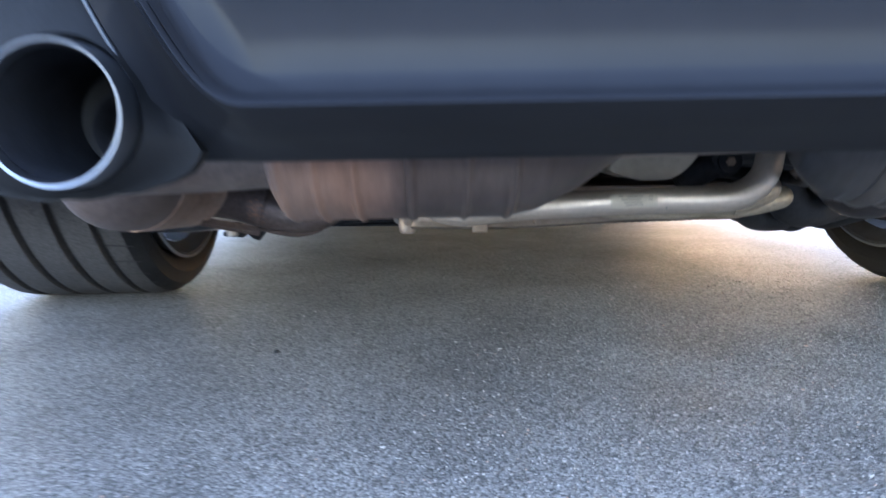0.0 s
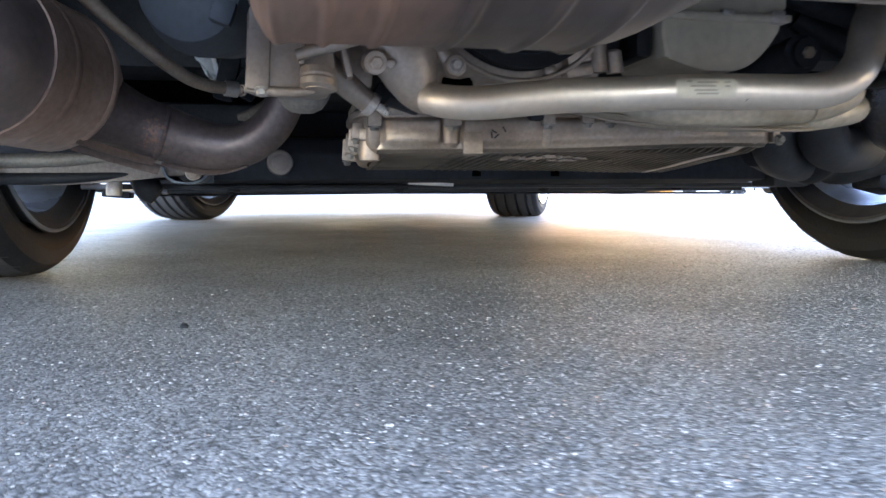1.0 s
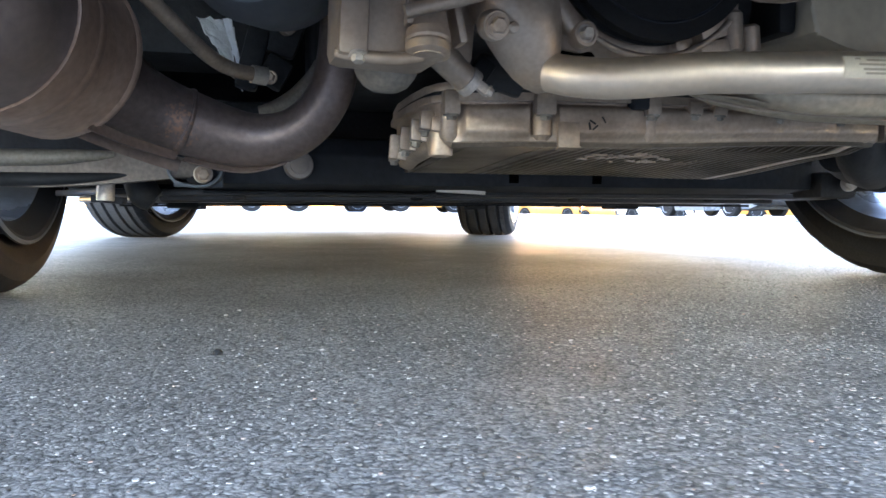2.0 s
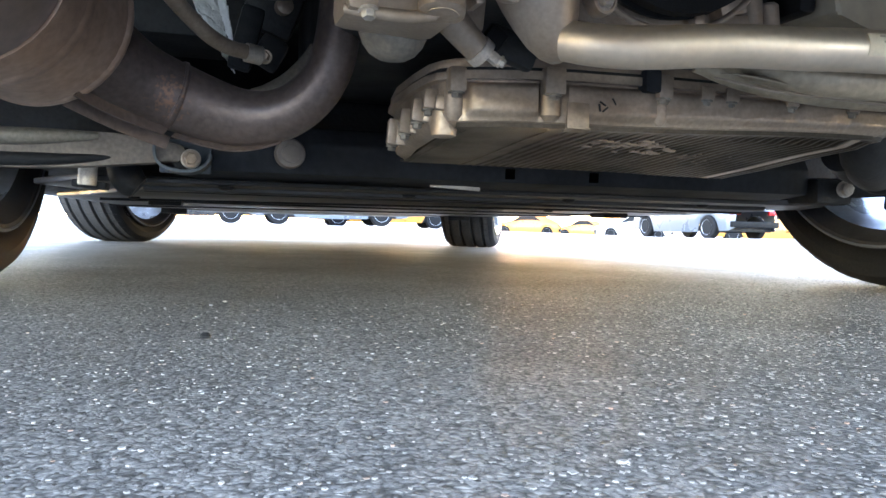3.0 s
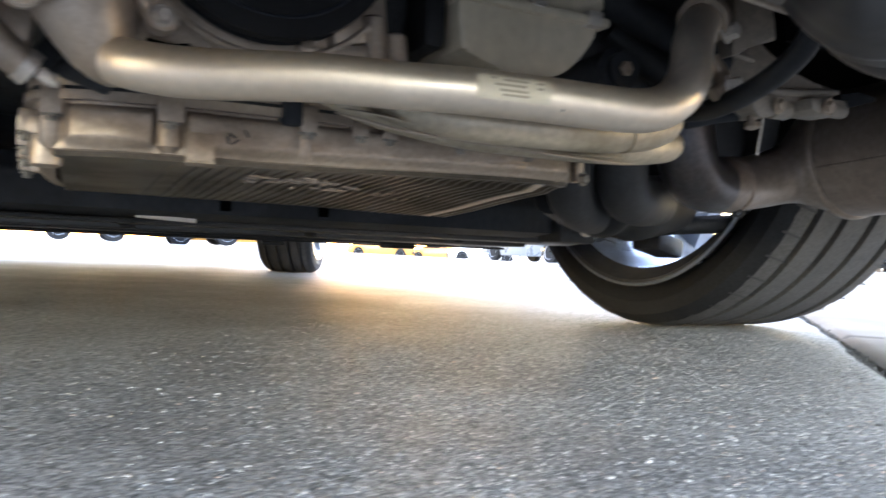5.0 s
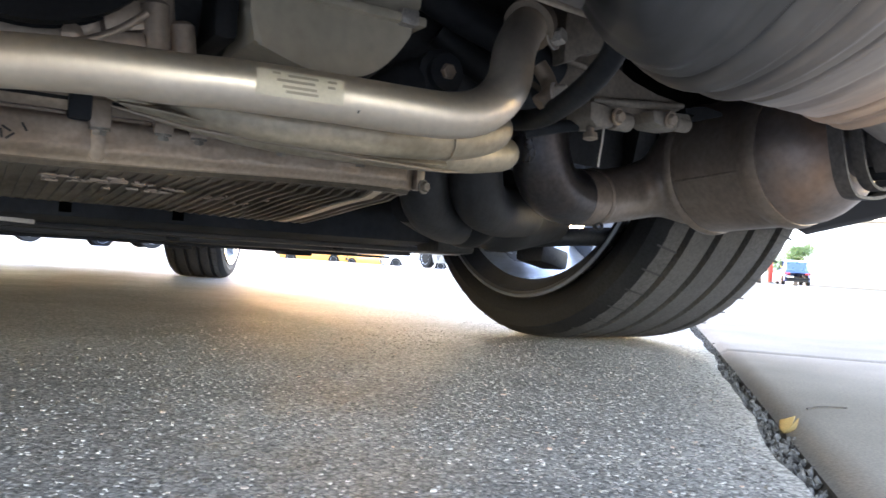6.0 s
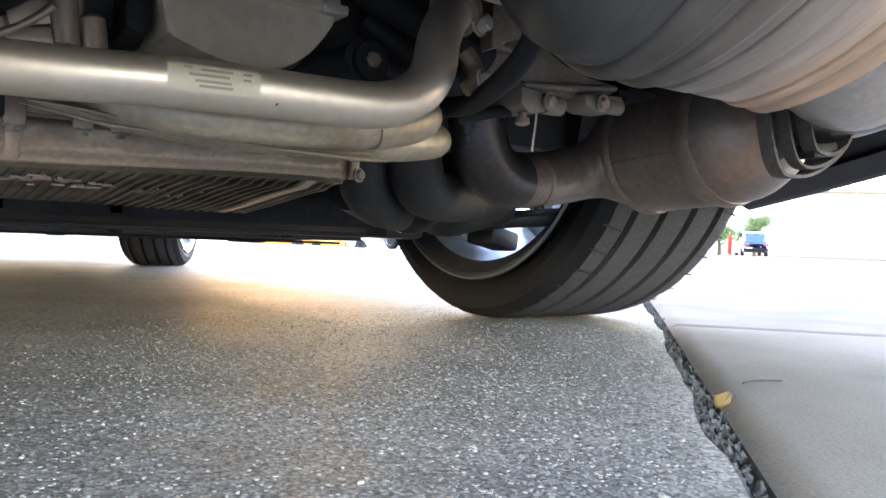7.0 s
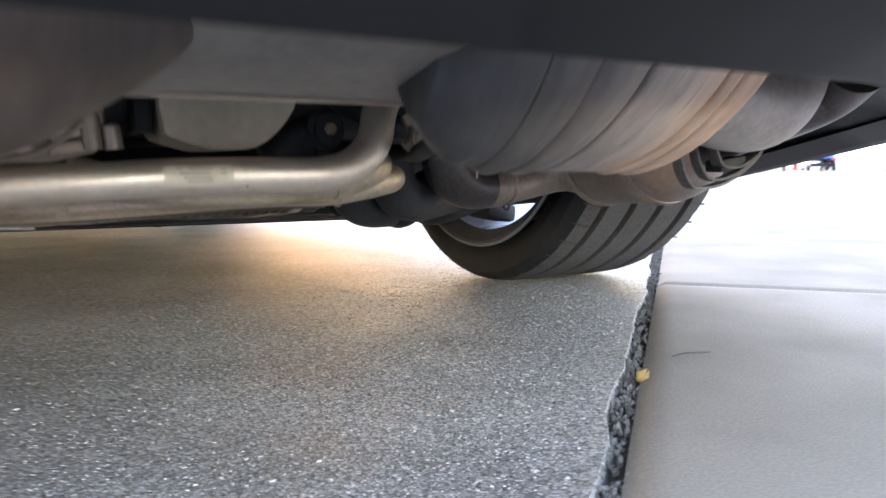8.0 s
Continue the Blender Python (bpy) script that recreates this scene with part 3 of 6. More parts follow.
def bumper_row(s):
    p = lip(s)
    a = abs(s)
    out = Vector((math.copysign(smooth(0.25, 0.95, a), s), -(1 - 0.9 * smooth(0.45, 1.0, a)), 0)).normalized()
    step = 1 - smooth(0.245, 0.312, a) if s < 0 else 1 - smooth(0.35, 0.7, a)
    rise = 0.085 * smooth(0.202, 0.276, a) ** 1.35 if s < 0 else 0.0
    rows = [(-0.05, 0.016), (-0.012, 0.004), (0.0, 0.0), (0.004, 0.002), (0.040, 0.013), (0.079, 0.0255), (0.083, 0.0280), (0.0820, 0.0300), (0.061, 0.0330), (0.0545, 0.0375), (0.0525, 0.0470), (0.0565, 0.085), (0.074, 0.19), (0.080, 0.34)]
    soft = [(-0.05, 0.016), (-0.012, 0.004), (0.0, 0.0), (0.004, 0.002), (0.018, 0.012), (0.034, 0.026), (0.040, 0.033), (0.046, 0.042), (0.056, 0.060), (0.07, 0.09), (0.08, 0.13), (0.085, 0.19), (0.08, 0.27), (0.05, 0.34)]
    return [p + out * (r[0] * step + q[0] * (1 - step)) + Vector((0, 0, r[1] * step + q[1] * (1 - step) + rise * step * smooth(0.004, 0.026, r[1]) * (1 - smooth(0.08, 0.3, r[1])))) for r, q in zip(rows, soft)]


SEAM = [(-0.310, -0.926, 0.248), (-0.319, -0.937, 0.262), (-0.333, -0.944, 0.288), (-0.349, -0.947, 0.318), (-0.363, -0.947, 0.345), (-0.379, -0.944, 0.362)]


def seam_end(j):
    """Where row j of the bumper meets the edge of the exhaust cut-out: s and the depth of that edge."""
    zs, xs, ys = [q[2] for q in SEAM] + [0.40, 0.60], [q[0] for q in SEAM] + [-0.415, -0.44], [q[1] for q in SEAM] + [-0.944, -0.944]
    s = -0.26
    for _ in range(12):
        p = bumper_row(s)[j]
        s -= 0.8 * (p.x - float(np.interp(p.z, zs, xs)) - 0.0015) / 1.1
    return s, float(np.interp(bumper_row(s)[j].z, zs, ys))


def build_bumper(name, n, ends, mat, label):
    """ends(j) gives both ends of row j; a third value rolls the first end in to that depth."""
    bm = bmesh.new()
    span = [ends(j) for j in range(14)]

    def at(i, j):
        s0, s1, *depth = span[j]
        s = s0 + (s1 - s0) * (i / (n - 1)) ** 1.7
        p = bumper_row(s)[j]
        if depth and j > 2:
            p.y += (depth[0] - p.y) * (1 - smooth(-0.006, 0.030, s - s0))
        return p
    sheet(at, range(n), range(14), bm, thick=0.004)
    return part(name, bm, mat, car, label, 60)


def tail_ends(j):
    s, depth = seam_end(j)
    return s, 1.0, depth


bumper = build_bumper("rear_bumper", 130, tail_ends, M_PAINT, "dark grey rear bumper with a sharp lower ledge")
build_bumper("bumper_corner", 50, lambda j: (-1.0, -0.49 if j < 11 else -0.42), M_PAINT, "dark grey bumper corner")

# exhaust tip and its black trim
TIP = Vector((-0.373, -0.950, 0.2750))


def trim_ring():
    bm = bmesh.new()
    angles = [-180, -150, -120, -90, -60, -40, -24, -15, -8, 10, 36, 57, 72, 95, 120, 150, 180]
    reach = [0.082, 0.066, 0.052, 0.046, 0.051, 0.063, 0.078, 0.081, 0.072, 0.057, 0.056, 0.072, 0.087, 0.09, 0.09, 0.086, 0.082]
    rings = []
    for q, dy in ((0.0, 0.06), (0.0, 0.004), (0.06, 0.0), (0.25, 0.003), (0.5, 0.007), (0.8, 0.012), (0.97, 0.012), (1.0, 0.022)):
        ring = []
        for i in range(72):
            deg = -180 + 5 * i
            a, far_r = radians(deg), float(np.interp(deg, angles, reach))
            inner = Vector((TIP.x + 0.0405 * math.cos(a), 0, TIP.z + 0.0405 * math.sin(a)))
            outer = Vector((-0.381 + far_r * math.cos(a), 0, 0.2745 + far_r * math.sin(a)))
            ring.append(inner * (1 - q) + outer * q + Vector((0, TIP.y + dy, 0)))
        rings.append(ring)
    ring_mesh(bm, rings, cap=False)
    return part("exhaust_trim", bm, M_PLASTIC, car, "black plastic exhaust surround", 50)


trim_ring()


def seam_strip():
    return part("trim_edge", tube([(x - 0.0012, y - 0.001, z) for x, y, z in SEAM[::-1]], 0.0013, 8, 6), M_HOUSING, car, "thin paler edge of the exhaust cut-out")


seam_strip()
tip = part("exhaust_tip", lathe([(0.10, 0.0338), (0.0, 0.0352), (-0.012, 0.0362), (-0.016, 0.0371), (-0.0165, 0.0390), (-0.012, 0.0399), (0.0, 0.0399), (0.10, 0.0385)], TIP, (0.06, 1, 0.0), 48, cap=False), M_CHROME, car, "dull chrome exhaust tip, near-black inside", 50)
part("inner_pipe", lathe([(0.05, 0.020), (0.0, 0.0215), (-0.004, 0.0235), (0.0, 0.0245), (0.05, 0.0245)], TIP + Vector((0.016, 0.055, -0.006)), (0, 1, 0), 32, cap=False), M_DARKPIPE, tip)
part("dark_lining", lathe([(-0.010, 0.0352), (0.0, 0.0344), (0.085, 0.0334)], TIP, (0.06, 1, 0.0), 40, cap=False), M_TIPBLACK, tip)
part("tip_back", lathe([(0, 0.0338), (0.002, 0.0338)], TIP + Vector((0.005, 0.085, 0)), (0, 1, 0), 32), M_BLACK, tip)


# ---- wheels ----
def tyre_mesh(width, radius, rim_r, which):
    """which: "tread" has four grooves and notched shoulders, "walls" bulging sidewalls."""
    h = width / 2
    prof = [(-h + 0.022, rim_r - 0.004), (-h + 0.012, rim_r + 0.004), (-h + 0.002, rim_r + 0.014), (-h - 0.004, rim_r + (radius - rim_r) * 0.45), (-h + 0.001, rim_r + (radius - rim_r) * 0.75), (-h + 0.010, radius - 0.009), (-h + 0.020, radius - 0.0035)]
    grooves = [-0.31, -0.11, 0.10, 0.30]
    body_p = [(-h + 0.034, radius - 0.001)]
    for g in grooves:
        c = g * width
        body_p += [(c - 0.0072, radius), (c - 0.0060, radius - 0.013), (c + 0.0060, radius - 0.013), (c + 0.0072, radius)]
    body_p += [(h - 0.034, radius - 0.001)]
    full = prof + body_p + [(-a, r) for a, r in prof[::-1]]
    cut = len(prof) - 1
    seg = 216
    bm = bmesh.new()
    rings = []
    for a, r in full:
        ring = []
        for i in range(seg):
            rr = r
            edge = abs(a) > h - 0.036 and r > radius - 0.012
            if edge and (i % 6 == 0):
                rr -= 0.0013
            t = 2 * math.pi * (i + (0.5 if a > 0 else 0)) / seg
            ring.append((a, rr * math.cos(t), rr * math.sin(t)))
        rings.append(ring)
    if which == "tread":
        return ring_mesh(bm, rings[cut:len(rings) - cut], cap=False)
    ring_mesh(bm, rings[:cut + 1], cap=False)
    return ring_mesh(bm, rings[len(rings) - cut - 1:], cap=False)


def sipes(parent, width, radius):
    """Thin slanted cuts in the tread blocks."""
    verts, faces = [], []
    rnd = random.Random(3)
    for k in range(52):
        for lane, c in ((0, -0.395), (1, -0.21), (2, 0.2), (3, 0.395)):
            t0 = 2 * math.pi * (k + 0.37 * lane) / 52
            half = 0.020 if lane in (0, 3) else 0.012
            base = len(verts)
            for a, dt in ((-half, -0.012), (half, 0.012)):
                for d in ((-0.009, 0.009) if lane in (0, 3) else (-0.0022, 0.0022)):
                    t = t0 + dt + d / 2
                    x = c * width + a
                    rr = radius + 0.0006 - (0.004 if abs(x) > width / 2 - 0.028 else 0)
                    verts.append((x, rr * math.cos(t), rr * math.sin(t)))
            faces.append((base, base + 1, base + 3, base + 2))
    me = bpy.data.meshes.new("tread_siping")
    me.from_pydata(verts, [], faces)
    me.materials.append(M_BLACK)
    ob = new("tread_siping", me)
    ob["kind"] = "stuff"
    ob.parent = parent
    return ob


def build_wheel(name, width, radius, rim_r):
    """Built round the x axis, its outer face towards +x."""
    h = width / 2
    wheel = part(name, lathe([(-h + 0.02, 0.045), (0.0, 0.07), (h - 0.05, 0.06), (h - 0.04, 0.03)], (0, 0, 0), (1, 0, 0), 24), M_DARK, car, "silver alloy wheel with a low-profile tyre")
    part("tyre", tyre_mesh(width, radius, rim_r, "walls"), M_TYRE, wheel, "black low-profile tyre sidewalls", 30)
    part("tread", tyre_mesh(width, radius, rim_r, "tread"), M_TREAD, wheel, "dusty grey tread with straight grooves", 30)
    sipes(wheel, width, radius)
    barrel = [(-h + 0.022, rim_r - 0.007), (-h + 0.006, rim_r - 0.004), (-h - 0.001, rim_r + 0.006), (-h - 0.004, rim_r + 0.007), (-h - 0.004, rim_r - 0.004), (-h + 0.012, rim_r - 0.012), (-h + 0.018, rim_r - 0.024), (-h + 0.05, rim_r - 0.030), (h - 0.09, rim_r - 0.042), (h - 0.05, rim_r - 0.040), (h - 0.02, rim_r - 0.014), (h, rim_r - 0.006), (h + 0.002, rim_r + 0.008)]
    part("rim", lathe(barrel[6:], (0, 0, 0), (1, 0, 0), 96, cap=False), M_RIM, wheel, "bright silver rim barrel", 40)
    part("rim_lip", lathe(barrel[:7], (0, 0, 0), (1, 0, 0), 96, cap=False), M_BARREL, wheel, "dull grey rim lip", 40)
    part("rim_edge", lathe([(-h - 0.006, rim_r + 0.001), (-h - 0.0075, rim_r + 0.003), (-h - 0.006, rim_r + 0.005), (-h - 0.003, rim_r + 0.006)], (0, 0, 0), (1, 0, 0), 96, cap=False), M_SPOKE, wheel, "thin bright rim edge", 60)
    for k in range(5):
        a = 2 * math.pi * k / 5 + 0.3
        bm = bmesh.new()
        rings = []
        for r, wd, x0, x1 in ((0.05, 0.03, h - 0.06, h - 0.028), (0.11, 0.024, h - 0.05, h - 0.018), (0.18, 0.026, h - 0.04, h - 0.012), (rim_r - 0.012, 0.04, h - 0.036, h - 0.008)):
            ring = []
            for x, w in ((x0, -wd * 0.8), (x0, wd * 0.8), (x1, wd), (x1, -wd)):
                ring.append((x, r * math.cos(a) - w * math.sin(a), r * math.sin(a) + w * math.cos(a)))
            rings.append(ring)
        ring_mesh(bm, rings)
        part("spoke", bm, M_SPOKE, wheel)
    part("brake_disc", lathe([(-0.012, 0.07), (-0.012, 0.148), (0.012, 0.148), (0.012, 0.07)], (-0.01, 0, 0), (1, 0, 0), 48, cap=False), M_DISC, wheel, "grey steel brake disc")
    part("caliper", box((-0.005, 0.115, 0.085), (0.08, 0.06, 0.13), 0.014, (-40, 0, 0)), M_DARK, wheel, "dark brake caliper")
    return wheel


REAR_R, FRONT_R = 0.336, 0.320
rear_wheel = build_wheel("rear_wheel", 0.285, REAR_R, 0.268)
rear_wheel.matrix_basis = pose(0.777, -0.026, REAR_R + 0.001)
wheel_left = copy_thing(rear_wheel, pose(-0.765, 0.045, REAR_R, 0, 0, 180))
front_wheel = build_wheel("front_wheel", 0.225, FRONT_R, 0.252)
front_wheel.matrix_basis = pose(0.735, 2.32, FRONT_R - 0.017, 0, 0, -26)
front_left = copy_thing(front_wheel, pose(-0.755, 2.32, FRONT_R - 0.016, 0, 0, 156))


# ---- exhaust ----
def squircle(y0, z0, ry, rz, x, n=44, p=2.5, k=1.0, fore=1.0):
    """One rounded section of a drum; fore shrinks its forward half."""
    out = []
    for i in range(n):
        a = 2 * math.pi * i / n
        c, s = math.cos(a), math.sin(a)
        out.append((x, y0 + k * ry * (fore if c > 0 else 1) * math.copysign(abs(c) ** (2 / p), c), z0 + k * rz * math.copysign(abs(s) ** (2 / p), s)))
    return out


def muffler_mesh(x0, x1, keys, folds, y0=-0.770, z0=0.315, ry=0.125, rz=0.115, plan=((0, 1), (1, 1)), n=44, p=2.5, fore=((0, 1), (1, 1))):
    """A drum lying across the car; keys: (share of the length, size); folds: (x, height, half width)."""
    xs = sorted(set(lin(x0, x1, 60) + [x + w * d for x, h, w in folds for d in (-1.2, -1, -0.75, -0.5, -0.25, 0, 0.25, 0.5, 0.75, 1, 1.2) if x0 < x + w * d < x1]))
    rings = []
    for x in xs:
        u = (x - x0) / (x1 - x0)
        k = float(np.interp(u, [q[0] for q in keys], [q[1] for q in keys]))
        k += sum(h * smooth(0, 1, max(0, 1 - abs(x - at) / w)) for at, h, w in folds)
        d = float(np.interp(u, [q[0] for q in plan], [q[1] for q in plan]))
        rings.append(squircle(y0, z0, ry * d, rz, x, n, p, k, float(np.interp(u, [q[0] for q in fore], [q[1] for q in fore]))))
    return ring_mesh(bmesh.new(), rings)


muffler_l = part("muffler", muffler_mesh(-0.192, 0.0, [(0, 1.0), (0.38, 1.0), (0.5, 0.96), (0.65, 0.84), (0.82, 0.66), (1, 0.42)], [(-0.188, 0.018, 0.0045), (-0.150, 0.018, 0.0045), (-0.118, 0.018, 0.0045)]), M_HEATL, car, "stained steel muffler with a rounded end", 55)
part("muffler_end", muffler_mesh(-0.286, -0.1922, [(0, 0.90), (0.06, 0.985), (0.15, 1.0), (1, 1.0)], [(-0.276, 0.018, 0.0045), (-0.252, 0.018, 0.0045), (-0.226, 0.018, 0.0045)]), M_HEATL, muffler_l, "orange-brown heat-tinted end cap", 55)
DRUM = {"y0": -0.760, "ry": 0.135, "n": 64, "p": 1.75}
muffler_r = part("muffler", muffler_mesh(0.122, 0.246, [(0, 0.72), (0.08, 0.83), (0.2, 0.93), (0.36, 0.99), (0.5, 1.0), (1, 1.0)], [(0.148, 0.016, 0.006), (0.164, -0.040, 0.0045), (0.172, 0.020, 0.005), (0.185, -0.045, 0.0045), (0.193, 0.018, 0.005), (0.207, -0.060, 0.0034), (0.232, -0.020, 0.006)], plan=((0, 0.35), (0.14, 0.55), (0.35, 0.76), (0.6, 0.95), (0.75, 1), (1, 1)), fore=((0, 1.2), (0.2, 1.1), (0.42, 0.82), (0.65, 0.56), (1, 0.45)), **DRUM), M_HEATR, car, "blue-grey steel muffler with pressed folds, darker towards its inner end", 42)
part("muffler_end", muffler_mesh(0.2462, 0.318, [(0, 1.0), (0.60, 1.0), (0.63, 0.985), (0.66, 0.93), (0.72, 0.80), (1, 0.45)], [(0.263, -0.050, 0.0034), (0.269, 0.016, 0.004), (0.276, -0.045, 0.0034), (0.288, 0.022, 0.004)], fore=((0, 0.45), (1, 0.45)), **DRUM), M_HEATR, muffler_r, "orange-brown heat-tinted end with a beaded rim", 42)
part("tailpipe", tube([(-0.24, -0.772, 0.270, 0.040), (-0.29, -0.771, 0.267, 0.0415), (-0.36, -0.768, 0.264, 0.042), (-0.43, -0.768, 0.263, 0.041), (-0.455, -0.772, 0.264, 0.035), (-0.464, -0.774, 0.264, 0.018)], 0.04, 28, 6), M_CAT, car, "brown-grey steel tailpipe")
part("tip_stub", tube([(-0.375, -0.775, 0.268, 0.034), (-0.374, -0.82, 0.2725, 0.0335), (-0.373, -0.853, 0.2745, 0.0335)], 0.035, 28, 4), M_CAT, car, "short steel pipe into the exhaust tip")
part("tailpipe", tube([(0.30, -0.742, 0.285, 0.036), (0.38, -0.725, 0.272, 0.040), (0.45, -0.708, 0.263, 0.045), (0.500, -0.700, 0.266, 0.048), (0.525, -0.699, 0.287, 0.047), (0.532, -0.700, 0.335, 0.044), (0.532, -0.702, 0.40, 0.044)], 0.045, 32), M_TAILPIPE, car, "pale grey steel tailpipe bend turning up")


def heat_plate():
    """A thin sheet between the mufflers, its folded front edge level, rising towards the tail."""
    sag = lambda x: -0.722 + 0.028 * (x + 0.075) / 0.24
    plate = part("heat_shield", sheet(lambda x, v: (x, sag(x) - v * 0.150, 0.2435 + 0.004 * (x + 0.07) / 0.24 + 0.036 * v ** 1.4 + 0.0012 * noise.noise((x * 9, v * 4, 0))), lin(-0.078, 0.168, 30), [0, 0.004, 0.02, 0.1, 0.25, 0.5, 0.75, 1], thick=0.0025), M_PLATE, car, "thin grey sheet-metal heat shield", 60)
    part("folded_edge", tube([(x, sag(x), 0.2425 + 0.004 * (x + 0.07) / 0.24) for x in lin(-0.078, 0.168, 8)], 0.0019, 10, 3), M_ALU, plate, "pale folded edge")
    return plate


heat_plate()

# left catalyst and its pipe
cat_l = part("catalyst", tube([(-0.462, -0.350, 0.218, 0.036), (-0.474, -0.372, 0.222, 0.054), (-0.486, -0.395, 0.225, 0.064), (-0.500, -0.44, 0.228, 0.066), (-0.511, -0.500, 0.231, 0.066)], 0.06, 40, 6), M_CATL, car, "bronze heat-tinted catalyst can")
part("weld_bead", tube([(-0.4862, -0.3945, 0.2249, 0.0635), (-0.4868, -0.397, 0.22505, 0.0654), (-0.4878, -0.4005, 0.2253, 0.0656), (-0.4885, -0.403, 0.2255, 0.0640)], 0.065, 44, 2, straight=True), M_CATL, cat_l)
part("weld_bead", tube([(-0.5030, -0.454, 0.2287, 0.0652), (-0.5038, -0.4575, 0.2289, 0.0670), (-0.5055, -0.466, 0.2293, 0.0670), (-0.5064, -0.470, 0.2295, 0.0652)], 0.066, 44, 2, straight=True), M_CATL, cat_l)
# this dome's colour includes the bumper's shade
part("end_dome", tube([(-0.511, -0.500, 0.231, 0.0645), (-0.517, -0.53, 0.2325, 0.063), (-0.522, -0.552, 0.2335, 0.057), (-0.526, -0.57, 0.234, 0.046), (-0.530, -0.585, 0.235, 0.024)], 0.06, 40, 6), M_ENDL, cat_l, "blued steel end dome with an orange rim")
pipe_l = part("exhaust_pipe", tube([(-0.455, -0.385, 0.205, 0.034), (-0.428, -0.362, 0.192, 0.0285), (-0.398, -0.352, 0.1800, 0.0272), (-0.350, -0.352, 0.1672, 0.0232), (-0.314, -0.360, 0.1722, 0.0208), (-0.2875, -0.370, 0.1960, 0.0190), (-0.2755, -0.378, 0.235, 0.0178), (-0.2690, -0.384, 0.33, 0.0175)], 0.028, 32, 8), M_RUST, car, "rust-brown exhaust elbow")
part("weld_bead", tube([(-0.4040, -0.3542, 0.1822, 0.0272), (-0.4020, -0.3534, 0.1815, 0.0286), (-0.3995, -0.3526, 0.1806, 0.0286), (-0.3975, -0.3520, 0.1800, 0.0270)], 0.0276, 32, 3), M_RUST, pipe_l, "rusty raised weld seam")


def seam_flange(pts, width, lean):
    """A thin pinched flange standing off the pipe along points."""
    sp = spline(pts, 6)
    return part("seam_flange", sheet(lambda i, v: (sp[i][0] - 0.004 * v, sp[i][1] - lean * v, sp[i][2] - width * v), range(len(sp)), lin(0, 1, 4), thick=0.0016), M_RUST, pipe_l, "thin pinched seam flange", 50)


seam_flange([(-0.458, -0.412, 0.1730), (-0.440, -0.388, 0.1655), (-0.420, -0.370, 0.1590), (-0.404, -0.360, 0.1545)], 0.0065, 0.006)
seam_flange([(-0.468, -0.400, 0.1720), (-0.445, -0.372, 0.1630), (-0.424, -0.352, 0.1560), (-0.404, -0.340, 0.1500)], 0.0100, 0.0)
seam_flange([(-0.398, -0.352, 0.1540), (-0.372, -0.350, 0.1475), (-0.350, -0.352, 0.1450), (-0.330, -0.356, 0.1480), (-0.315, -0.360, 0.1530)], 0.0050, 0.004)

# right catalyst and its pipe
cat_r = part("catalyst", tube([(0.484, -0.424, 0.2010, 0.0300), (0.496, -0.430, 0.2055, 0.0340), (0.509, -0.440, 0.2115, 0.0470), (0.520, -0.453, 0.2180, 0.0585), (0.5286, -0.472, 0.2236, 0.0645), (0.526, -0.52, 0.2262, 0.0645), (0.522, -0.574, 0.229, 0.0645)], 0.06, 44, 6), M_CAT, car, "bronze heat-tinted catalyst can")
part("weld_bead", tube([(0.5286, -0.468, 0.2233, 0.0650), (0.5287, -0.472, 0.2236, 0.0672), (0.5284, -0.477, 0.2239, 0.0672), (0.5282, -0.481, 0.2241, 0.0650)], 0.0672, 44, 2, straight=True), M_CAT, cat_r)
part("weld_bead", tube([(0.5228, -0.560, 0.2283, 0.0648), (0.5224, -0.566, 0.2286, 0.0668), (0.522, -0.574, 0.229, 0.0668), (0.5216, -0.580, 0.2293, 0.0648)], 0.0668, 44, 2, straight=True), M_CAT, cat_r)
part("long_seam", tube([(0.4675, -0.482, 0.2045), (0.4655, -0.520, 0.2065), (0.4620, -0.560, 0.209)], 0.0016, 8, 3), M_CAT, cat_r)
part("end_dome", tube([(0.5220, -0.574, 0.229, 0.0640), (0.5208, -0.590, 0.2300, 0.0628), (0.520, -0.604, 0.231, 0.0585), (0.5195, -0.616, 0.232, 0.0515), (0.519, -0.625, 0.233, 0.043), (0.519, -0.631, 0.2335, 0.034)], 0.06, 44, 6), M_CATEND, cat_r, "blued steel end dome with an orange rim")
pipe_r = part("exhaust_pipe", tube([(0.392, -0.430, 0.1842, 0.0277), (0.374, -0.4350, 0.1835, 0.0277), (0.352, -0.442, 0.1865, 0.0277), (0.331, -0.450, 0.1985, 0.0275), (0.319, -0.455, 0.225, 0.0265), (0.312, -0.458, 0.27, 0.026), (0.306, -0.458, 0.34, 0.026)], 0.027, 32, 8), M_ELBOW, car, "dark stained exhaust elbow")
part("straight_pipe", tube([(0.382, -0.4327, 0.1836, 0.0279), (0.400, -0.4280, 0.1848, 0.0279), (0.412, -0.4255, 0.1860, 0.0276), (0.440, -0.4200, 0.1905, 0.0280), (0.470, -0.4205, 0.1970, 0.0290), (0.492, -0.428, 0.2040, 0.0305)], 0.028, 32, 6), M_CAT, pipe_r, "mottled brown-grey straight pipe")
part("weld_bead", tube([(0.4095, -0.4260, 0.1857, 0.0282), (0.4115, -0.4256, 0.1859, 0.0292), (0.4145, -0.4249, 0.1864, 0.0292), (0.4165, -0.4245, 0.1867, 0.0280)], 0.0299, 32, 2, straight=True), M_CAT, pipe_r)
